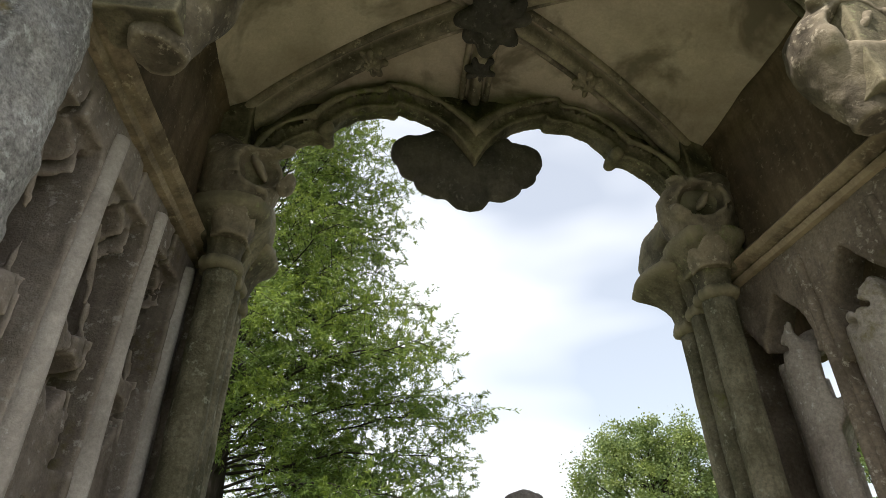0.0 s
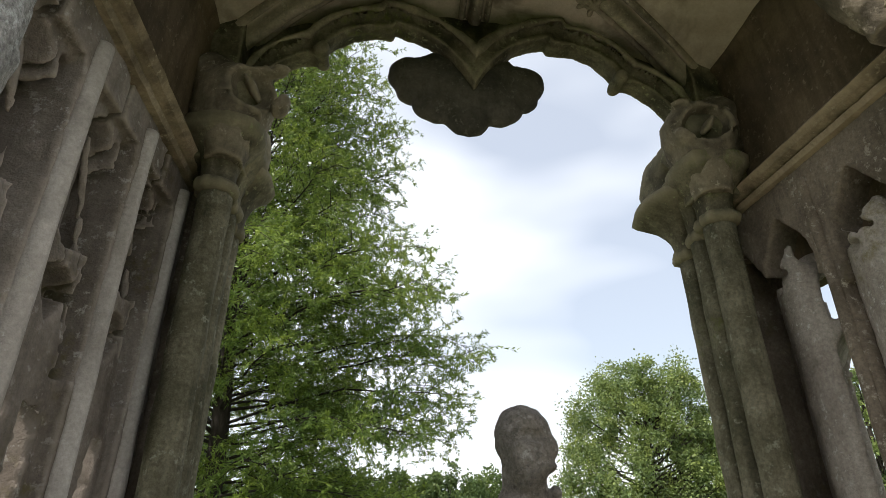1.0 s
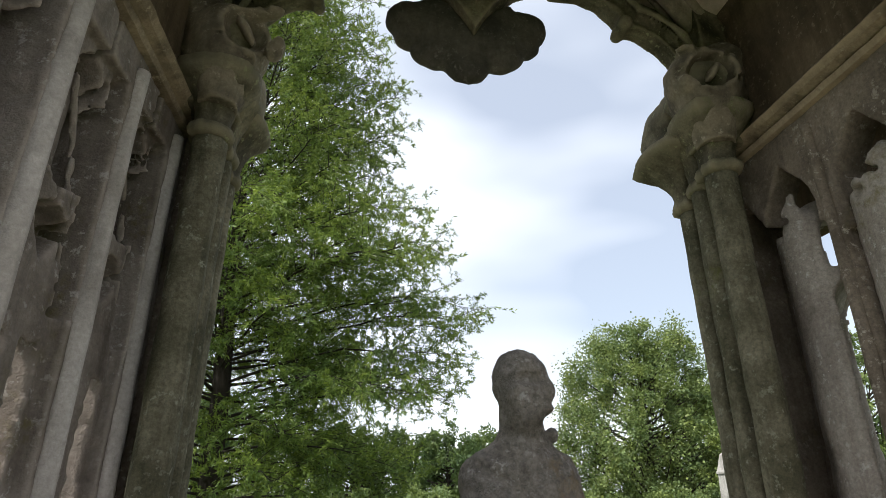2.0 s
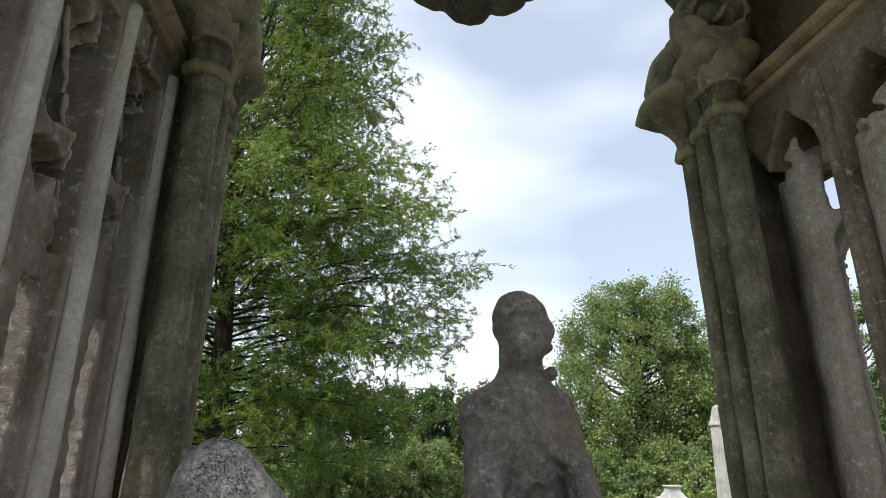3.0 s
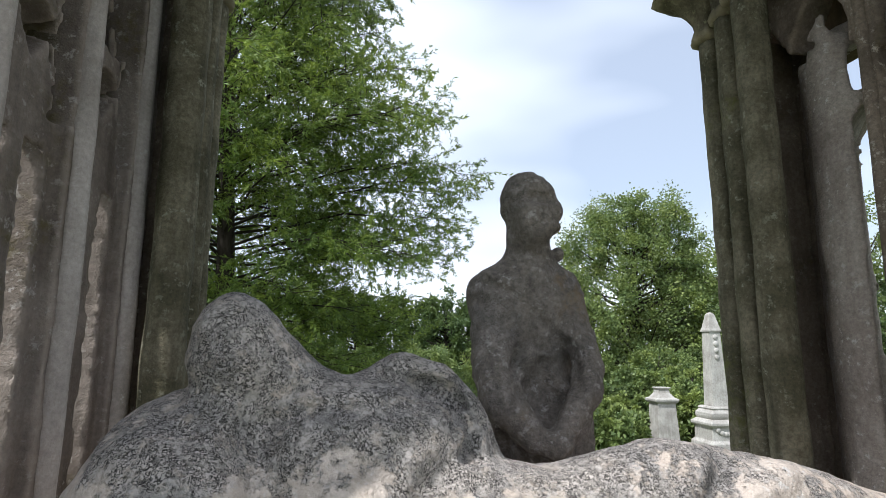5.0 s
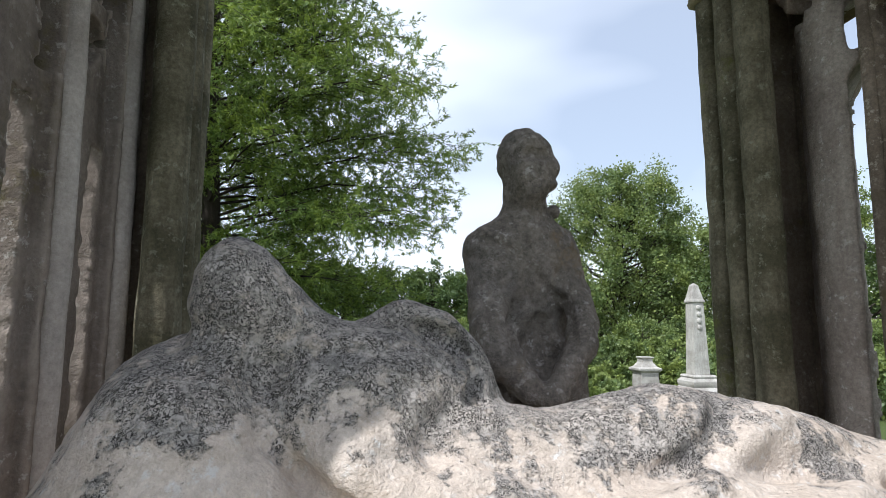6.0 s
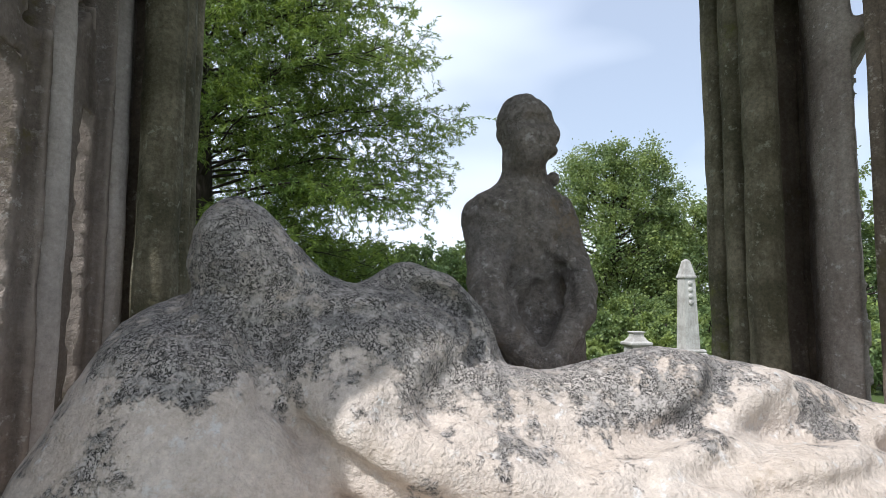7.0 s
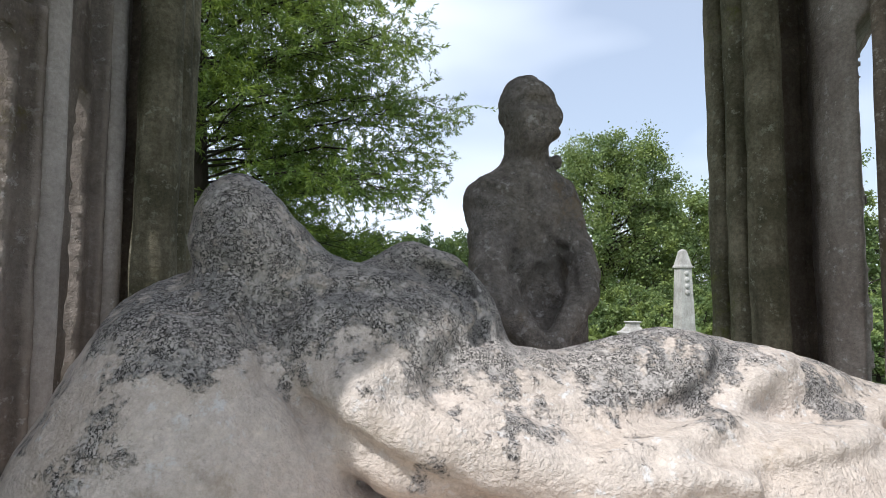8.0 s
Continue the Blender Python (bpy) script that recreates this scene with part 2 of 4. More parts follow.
def block(lo, hi, bevel=0.01, jitter=0.0):
    bm = bmesh.new()
    c = [(a + b) / 2 for a, b in zip(lo, hi)]
    s = [b - a for a, b in zip(lo, hi)]
    bmesh.ops.create_cube(bm, size=1.0, matrix=Matrix.LocRotScale(c, None, s))
    if bevel:
        bmesh.ops.bevel(bm, geom=bm.edges[:], offset=bevel, segments=2, profile=0.5, affect="EDGES")
    return bm


def lathe(profile, at, sides=24, wobble=0.0, seed=0.0, square=0.0):
    """Turn (radius, z) pairs round the upright through at, with a worn, uneven skin."""
    verts, faces = [], []
    for r, z in profile:
        for k in range(sides):
            a = 2 * math.pi * k / sides
            q = 1 + square * (1 / max(abs(math.cos(a)), abs(math.sin(a))) - 1)
            p = Vector((math.cos(a) * 2 + seed, math.sin(a) * 2, z * 3.0))
            rr = r * q + wobble * noise.noise(p) + 0.4 * wobble * noise.noise(p * 3.1)
            verts.append((at[0] + rr * math.cos(a), at[1] + rr * math.sin(a), z))
    n = len(profile)
    for i in range(n - 1):
        for k in range(sides):
            j = (k + 1) % sides
            faces.append((i * sides + k, i * sides + j, (i + 1) * sides + j, (i + 1) * sides + k))
    faces.append(tuple(range(sides))[::-1])
    faces.append(tuple((n - 1) * sides + k for k in range(sides)))
    return verts, faces


def sweep(points, profile, up=(0, 0, 1), taper=None):
    """Carry a closed outline of (side, up) pairs along a line of points."""
    pts = [Vector(p) for p in points]
    verts, faces, m = [], [], len(profile)
    for i, p in enumerate(pts):
        d = (pts[min(i + 1, len(pts) - 1)] - pts[max(i - 1, 0)]).normalized()
        side = d.cross(Vector(up)).normalized()
        top = side.cross(d).normalized()
        s = taper[i] if taper else 1.0
        for a, b in profile:
            verts.append(p + side * a * s + top * b * s)
    for i in range(len(pts) - 1):
        for k in range(m):
            j = (k + 1) % m
            faces.append((i * m + k, i * m + j, (i + 1) * m + j, (i + 1) * m + k))
    faces.append(tuple(range(m))[::-1])
    faces.append(tuple((len(pts) - 1) * m + k for k in range(m)))
    return verts, faces


# ---- carving: shapes blended in a field of distances, then skinned ----
RNG = np.random.default_rng(7)
LATTICE = RNG.random((32, 32, 32)).astype(np.float32) * 2 - 1


def grain(P, scale, shift=0.0):
    """Smooth noise from -1 to 1 on a field of points."""
    q = [np.asarray(c, np.float32) * scale + 100.0 + shift for c in P]
    i = [np.floor(c).astype(np.int32) for c in q]
    w = [c - k for c, k in zip(q, i)]
    w = [c * c * (3 - 2 * c) for c in w]
    i = [k % 32 for k in i]
    j = [(k + 1) % 32 for k in i]
    L = LATTICE

    def row(a, b):
        return L[i[0], a, b] * (1 - w[0]) + L[j[0], a, b] * w[0]
    lo = row(i[1], i[2]) * (1 - w[1]) + row(j[1], i[2]) * w[1]
    hi = row(i[1], j[2]) * (1 - w[1]) + row(j[1], j[2]) * w[1]
    return lo * (1 - w[2]) + hi * w[2]


def field(lo, hi, h):
    axes = [np.arange(a, b + h, h, dtype=np.float32) for a, b in zip(lo, hi)]
    return np.meshgrid(*axes, indexing="ij", sparse=True)


def ball(P, c, r, turn=(0, 0, 0)):
    R = np.array(Euler([radians(a) for a in turn]).to_matrix(), np.float32)
    d = [P[k] - c[k] for k in range(3)]
    q = [(d[0] * R[0][k] + d[1] * R[1][k] + d[2] * R[2][k]) / r[k] for k in range(3)] if any(turn) else [d[k] / r[k] for k in range(3)]
    n = np.sqrt(q[0] ** 2 + q[1] ** 2 + q[2] ** 2)
    return (n - 1) * min(r) * 0.5 + (n - 1) * 0.5 * sum(r) / 3


def limb(P, a, b, ra, rb):
    a, b = np.array(a, np.float32), np.array(b, np.float32)
    ab = b - a
    t = sum((P[k] - a[k]) * ab[k] for k in range(3)) / float(ab @ ab)
    t = np.clip(t, 0, 1)
    d = np.sqrt(sum((P[k] - a[k] - t * ab[k]) ** 2 for k in range(3)))
    return d - (ra + (rb - ra) * t)


def path_limb(P, pts, radii):
    d = None
    for a, b, ra, rb in zip(pts, pts[1:], radii, radii[1:]):
        e = limb(P, a, b, ra, rb)
        d = e if d is None else np.minimum(d, e)
    return d


def slab(P, c, half, r=0.02):
    q = [np.abs(P[k] - c[k]) - (half[k] - r) for k in range(3)]
    out = np.sqrt(sum(np.maximum(k, 0) ** 2 for k in q))
    return out + np.minimum(np.maximum(np.maximum(q[0], q[1]), q[2]), 0) - r


def join(a, b, k=0.03):
    h = np.clip(0.5 + 0.5 * (b - a) / k, 0, 1)
    return b + (a - b) * h - k * h * (1 - h)


def cut(a, b, k=0.02):
    return -join(-a, b, k)


def fold(P, d, width, depth, pts):
    """Sink (or, below zero, raise) a soft line of 3D points, laid onto the near side of the field d, in place."""
    start = [float(P[k].ravel()[0]) for k in range(3)]
    h = float(P[0].ravel()[1]) - start[0]
    line = []
    for a, b in zip(pts, pts[1:]):
        n = max(2, int((Vector(b) - Vector(a)).length / 0.02))
        line += [Vector(a).lerp(Vector(b), i / n) for i in range(n)]
    line.append(Vector(pts[-1]))
    pts = []
    for p in line:
        way = Vector((0.25, 1.0, -0.12)).normalized()
        for k in range(60):
            q = p + way * (0.004 * k - 0.10)
            i = [min(max(int(round((q[c] - start[c]) / h)), 0), d.shape[c] - 1) for c in range(3)]
            if d[i[0], i[1], i[2]] < 0:
                p = q
                break
        pts.append(tuple(p))
    reach = 4.0 * width
    pick = []
    for k in range(3):
        axis = P[k].ravel()
        low, high = min(p[k] for p in pts) - reach, max(p[k] for p in pts) + reach
        pick.append(slice(int(np.searchsorted(axis, low)), int(np.searchsorted(axis, high)) + 1))
    Q = [P[0][pick[0]], P[1][:, pick[1]], P[2][:, :, pick[2]]]
    dist = path_limb(Q, pts, [0.0] * len(pts))
    d[tuple(pick)] += 2.0 * depth * np.exp(-dist / (0.95 * width)) if depth > 0 else 1.4 * depth * np.exp(-(dist / width) ** 2)
    return d


def skin(name, f, lo, h, mat, parent=None, label=""):
    """A mesh over the zero level of the field f."""
    f = np.pad(np.asarray(f, np.float32), 1, constant_values=1.0)
    lo = np.array(lo) - h
    s = f < 0
    n0, n1, n2 = (k - 1 for k in f.shape)
    corners = [(a, b, c) for a in (0, 1) for b in (0, 1) for c in (0, 1)]
    count = sum(s[a:a + n0, b:b + n1, c:c + n2].astype(np.int8) for a, b, c in corners)
    active = (count > 0) & (count < 8)
    ids = np.argwhere(active)
    index = np.full(active.shape, -1, np.int64)
    index[active] = np.arange(len(ids))
    acc, cnt = np.zeros((len(ids), 3)), np.zeros(len(ids))
    for a in corners:
        for k in range(3):
            if a[k]:
                continue
            b = list(a)
            b[k] = 1
            fa = f[ids[:, 0] + a[0], ids[:, 1] + a[1], ids[:, 2] + a[2]]
            fb = f[ids[:, 0] + b[0], ids[:, 1] + b[1], ids[:, 2] + b[2]]
            m = (fa < 0) != (fb < 0)
            t = fa[m] / (fa[m] - fb[m])
            p = np.tile(np.array(a, float), (m.sum(), 1))
            p[:, k] += t
            acc[m] += p
            cnt[m] += 1
    verts = lo + h * (ids + acc / cnt[:, None])
    faces = []
    for d in range(3):
        u, v = (d + 1) % 3, (d + 2) % 3
        e = [0, 0, 0]
        e[d] = 1
        A = s[tuple(slice(0, -1) if k == d else slice(0, None) for k in range(3))]
        B = s[tuple(slice(1, None) if k == d else slice(0, None) for k in range(3))]
        p = np.argwhere(A != B)
        p = p[(p[:, u] > 0) & (p[:, v] > 0) & (p[:, u] < f.shape[u] - 1) & (p[:, v] < f.shape[v] - 1)]
        flip = ~A[p[:, 0], p[:, 1], p[:, 2]]
        du, dv = np.zeros(3, int), np.zeros(3, int)
        du[u], dv[v] = 1, 1
        quad = np.stack([index[tuple((p - o).T)] for o in (0 * du, du, du + dv, dv)], 1)
        quad[flip] = quad[flip][:, ::-1]
        faces.append(quad)
    faces = np.concatenate(faces)
    me = bpy.data.meshes.new(name)
    me.vertices.add(len(verts))
    me.vertices.foreach_set("co", verts.astype(np.float32).ravel())
    me.loops.add(faces.size)
    me.loops.foreach_set("vertex_index", faces.ravel().astype(np.int32))
    me.polygons.add(len(faces))
    me.polygons.foreach_set("loop_start", np.arange(0, faces.size, 4, dtype=np.int32))
    me.polygons.foreach_set("use_smooth", np.ones(len(faces), bool))
    me.update(calc_edges=True)
    me.validate()
    me.materials.append(mat)
    ob = new(name, me)
    if label:
        tagged(ob, label)
    return attach(ob, parent)


# ---- setting: ground, platform, tomb ----
GROUND_Z = -0.65
CX, CY = 0.49, 1.675          # middle of the canopy
bm = bmesh.new()
bmesh.ops.create_grid(bm, x_segments=60, y_segments=60, size=400)
for v in bm.verts:
    r = math.hypot(v.co.x, v.co.y)
    v.co.z = GROUND_Z + (0.5 * noise.noise(v.co * 0.03) * min(1, max(0, (r - 25) / 30)))
ground = tagged(part("ground", bm, GRASS, None, "mown green cemetery grass reaching to the horizon"), category="grass", kind="structure")

# Out of view; it serves as a sun reflector below the canopy.
platform = thing("platform", (CX, CY, GROUND_Z), "unseen stepped stone platform under the canopy, pale to bounce sunlight upward", "platform", kind="structure")
for k, (grow, z0, z1) in enumerate(((0.75, GROUND_Z, -0.43), (0.40, -0.43, -0.215), (0.05, -0.215, 0.0))):
    part("step", block((CX - 1.75 - grow, CY - 1.9 - grow, z0), (CX + 1.75 + grow, CY + 1.35 + grow, z1), 0.015), STONE_PAVE, platform)

tomb = thing("tomb_chest", (CX, CY, 0), "weathered stone tomb chest carrying the reclining effigy", "tomb")
part("plinth", block((CX - 1.14, 0.93, 0.0), (CX + 1.14, 2.46, 0.16), 0.02), STONE_PAVE, tomb)
part("chest", block((CX - 1.06, 1.0, 0.16), (CX + 1.06, 2.40, 0.98), 0.015), STONE_WALL, tomb)
part("table_slab", block((CX - 1.10, 0.96, 0.98), (CX + 1.10, 2.44, 1.08), 0.025), STONE_EFFIGY, tomb, "pale worn stone table slab")

# ---- the canopy ----
canopy = thing("stone_canopy", (CX, CY, 0), "weathered brown Gothic stone canopy with ribbed vault and cusped arches", "canopy")
TURN = Matrix.Translation((CX, CY, 0)) @ Matrix.Rotation(math.pi, 4, "Z") @ Matrix.Translation((-CX, -CY, 0))
SHAFT_X = 1.01                 # from the middle to a shaft's line
WALL_X = 1.152                 # from the middle to a side wall's face


def column(side, end, mat):
    """Three stacked shafts with ringed capitals and a carved leaf corbel over them."""
    col = thing("clustered_column", (CX + side * SHAFT_X, CY + end * 0.6, 1.0), "", "")
    for key in list(col.keys()):
        del col[key]
    attach_m = col.matrix_basis.copy()
    col.parent, col.matrix_parent_inverse = canopy, canopy.matrix_basis.inverted()
    col.matrix_basis = attach_m
    if end < 0:
        xi, xo = CX + side * 1.125, CX + side * 1.45
        lo, hi = (min(xi, xo) - 0.03, 0.76, 1.06), (max(xi, xo) + 0.03, 1.26, 3.30)
        P = field(lo, hi, 0.014)
        d = slab(P, ((xi + xo) / 2, 1.008, 2.16), (0.1625, 0.198, 1.08), 0.05)
        d = join(d, limb(P, (xi + side * 0.06, 1.10, 1.0), (xi + side * 0.06, 1.10, 3.3), 0.075, 0.075), 0.03)
        d = cut(d, limb(P, (xi + side * 0.01, 0.93, 1.2), (xi + side * 0.01, 0.93, 3.0), 0.03, 0.03), 0.02)
        d = d + 0.008 * grain(P, 8) + 0.006 * grain(P, 25) + 0.003 * grain(P, 60)
        skin("pier", d, lo, 0.014, mat, col, "grey lichen-crusted front pier")
    else:
        part("jamb", block((min(CX + side * 1.075, CX + side * 1.43), 2.335, 1.08), (max(CX + side * 1.075, CX + side * 1.43), 2.49, 3.09), 0.02), STONE_WALL, col)
    for k, (dy, r, top, inset) in enumerate(((0.50, 0.060, 2.95, 0.0), (0.62, 0.056, 2.93, 0.0), (0.75, 0.058, 2.90, 0.015)) if end > 0 else ()):
        x, y = CX + side * (SHAFT_X + inset), CY + end * dy
        base = [(r * 1.75, 1.08), (r * 1.75, 1.13), (r * 1.45, 1.16), (r * 1.5, 1.19), (r * 1.15, 1.23)]
        shaft = [(r * (1.0 + 0.02 * math.sin(i)), 1.23 + (top - 1.23) * i / 40) for i in range(41)]
        v, f = lathe(base + shaft, (x, y), 20, 0.006, k * 3.7 + side * 2 + end * 5)
        mesh_ob("shaft", v, f, mat, col)
        g = 1.0 if k < 2 else 1.5
        cap = [(r * 0.98, top - 0.01), (r * 1.28, top), (r * 1.36, top + 0.02), (r * 1.25, top + 0.04), (r * 1.02, top + 0.05), (r * 1.05, top + 0.10),
               (r * 1.35 * g, top + 0.15), (r * 2.1 * g, top + 0.21), (r * 2.5 * g, top + 0.24), (r * 2.55 * g, top + 0.28), (r * 1.9, top + 0.31),
               (r * 1.7, top + 0.36), (r * 2.1, top + 0.42), (r * 1.9, top + 0.50)]
        if k == 2:
            cap = [(r * (1 + (q - 1) * (1.0 if side > 0 else 0.72)), top + w) for q, w in ((0.98, -0.01), (1.28, 0.0), (1.38, 0.02), (1.25, 0.04), (1.1, 0.06), (1.25, 0.10), (1.6, 0.14), (2.05, 0.175), (2.7, 0.205), (3.4, 0.232),
                                                 (3.75, 0.255), (3.6, 0.285), (3.0, 0.31), (2.7, 0.35), (2.85, 0.40), (2.6, 0.46), (2.3, 0.52))]
        v, f = lathe(cap, (x, y), 32, 0.013, k * 1.3 + side, 0.35)
        mesh_ob("capital", v, f, STONE_ARCH, col)
    # carved leaf corbel, much worn
    c = (CX + side * (SHAFT_X - 0.015), CY + end * 0.465, 3.33 if end > 0 else 3.30)
    lo, hi = [k - 0.26 for k in c], [k + 0.26 for k in c]
    P = field(lo, hi, 0.011)
    d = limb(P, (c[0], c[1], 3.08), (c[0], c[1], c[2] - 0.02), 0.075, 0.150)
    d = join(d, ball(P, (c[0], c[1], c[2] + 0.06), (0.165, 0.15, 0.13)), 0.03)
    d = join(d, limb(P, (c[0] + side * 0.08, c[1] + 0.02, c[2] - 0.08), (c[0] + side * 0.10, c[1], c[2] + 0.16), 0.09, 0.10), 0.03)
    # a broken leaf: scooped hollow with ragged pale lips
    s = (c[0] - side * (0.10 if side < 0 else 0.03), c[1] - 0.125, c[2] + 0.035)
    d = cut(d, ball(P, s, (0.095, 0.105, 0.095)), 0.006)
    for dx, dz, rx, rz, tilt in ((-0.04, 0.105, 0.075, 0.022, 12), (0.105, 0.02, 0.028, 0.085, 10), (-0.095, -0.05, 0.030, 0.055, -25), (0.03, -0.10, 0.065, 0.022, -14), (0.02, 0.01, 0.018, 0.06, 30)):
        q = (s[0] + dx * side, s[1] + 0.035 + 0.25 * abs(dx), s[2] + dz)
        d = join(d, ball(P, q, (rx, 0.045, rz), (0, tilt * side, 0)), 0.010)
    for dx, dz in ((-0.06, 0.08), (0.07, 0.06), (0.02, -0.07), (0.10, -0.05)):
        q = Vector((s[0] + dx * side, s[1] - 0.01, s[2] + dz))
        w = Vector((0.02 * side, 0.03, 0.045))
        d = cut(d, limb(P, q - w, q + w, 0.007, 0.012), 0.008)
    d = d + 0.007 * grain(P, 14) + 0.005 * grain(P, 40)
    skin("leaf_corbel", d, lo, 0.011, STONE_LEAF, col, "worn carved leaf corbel with pale broken edges")
    return col


for side in (-1, 1):
    column(side, 1, STONE_SHAFT)
    column(side, -1, STONE_PIER)


def opening(u, z):
    """Outline of the cusped arch's opening: below zero inside."""
    def disc(a, b, r):
        return np.sqrt((u - a) ** 2 + (z - b) ** 2) - r
    low = np.maximum(u - 0.93, z - 3.42)
    wedge = np.maximum((z - 3.60 - 0.36 * (1 - np.exp(-u / 0.17))) / np.sqrt(1 + (2.118 * np.exp(-u / 0.17)) ** 2), u - 0.36)
    d = np.minimum(disc(0.43, 3.60, 0.285), disc(0.67, 3.44, 0.255))
    return np.minimum(join(d, wedge, 0.05), low)


def build_arch():
    lo, hi, h = (CX - 1.36, 2.08, 3.06), (CX + 1.36, 2.50, 4.16), 0.0095
    P = field(lo, hi, h)
    u, z, y = np.abs(P[0] - CX), P[2], P[1]
    f = opening(u, z)
    grow = np.where(y < 2.135, 0.045, np.where(y < 2.15, 0.018, np.where(y < 2.255, 0.0, 0.24)))
    d = np.maximum(np.maximum(-(f - grow), slab(P, (CX, 2.285, 3.60), (1.33, 0.175, 0.53), 0.02)), 3.08 - z)
    roll = np.sqrt((f - 0.058) ** 2 + (y - 2.112) ** 2) - 0.014
    roll2 = np.sqrt((f - 0.020) ** 2 + (y - 2.195) ** 2) - 0.026
    d = np.maximum(d, np.where((f > 0.066) & (u < 1.0), 2.215 - y, -1.0))
    hollow = np.sqrt((f - 0.030) ** 2 + (y - 2.13) ** 2) - 0.030
    d = np.where((u < 1.02) & (z > 3.2), cut(d, hollow, 0.008), d)
    nose = np.sqrt((u - 0.68) ** 2 + (z - 3.695) ** 2 + np.maximum(np.abs(y - 2.19) - 0.05, 0) ** 2) - 0.030
    d = join(d, nose, 0.03)
    inside = (u < 1.05) & (z > 3.25)
    d = np.minimum(d, np.where(inside, np.minimum(roll, roll2), 1.0))
    d = d + 0.006 * grain(P, 9) + 0.005 * grain(P, 28)
    a = skin("arch", d, lo, h, STONE_ARCH, canopy, "cusped stone arch with worn green-brown mouldings")
    share("arch", a, TURN, canopy)
    # leaf pendant hanging from the middle cusp
    lo, hi, h = (CX - 0.46, 2.14, 3.33), (CX + 0.46, 2.42, 3.92), 0.011
    P = field(lo, hi, h)
    y = 2.275
    x = CX - 0.018
    d = ball(P, (x, y, 3.65), (0.285, 0.07, 0.185))
    d = join(d, ball(P, (x, y, 3.77), (0.25, 0.05, 0.12)), 0.03)
    d = join(d, ball(P, (x, y, 3.475), (0.10, 0.06, 0.08)), 0.025)
    for s in (-1, 1):
        d = join(d, ball(P, (x + s * 0.275, y, 3.71), (0.095, 0.06, 0.10)), 0.03)
        d = join(d, ball(P, (x + s * 0.135, y, 3.545), (0.12, 0.06, 0.085)), 0.012)
        d = join(d, ball(P, (x + s * 0.255, y, 3.62), (0.08, 0.055, 0.07)), 0.012)
        d = cut(d, ball(P, (x + s * 0.335, y, 3.805), (0.06, 0.2, 0.03), (0, s * 25, 0)), 0.01)
        d = cut(d, limb(P, (x + s * 0.06, y - 0.09, 3.50), (x + s * 0.25, y - 0.09, 3.74), 0.025, 0.03), 0.02)
    d = d + 0.004 * grain(P, 18) + 0.003 * grain(P, 46)
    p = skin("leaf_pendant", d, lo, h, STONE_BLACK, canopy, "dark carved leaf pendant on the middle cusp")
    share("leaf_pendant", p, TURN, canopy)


build_arch()


def vault_z(x, y):
    su, sv = min(1, abs(x - CX) / 1.13), min(1, abs(y - CY) / 0.62)
    return 3.74 + 0.33 * (1 - su ** 2.2) * (1 - 0.10 * sv * sv)


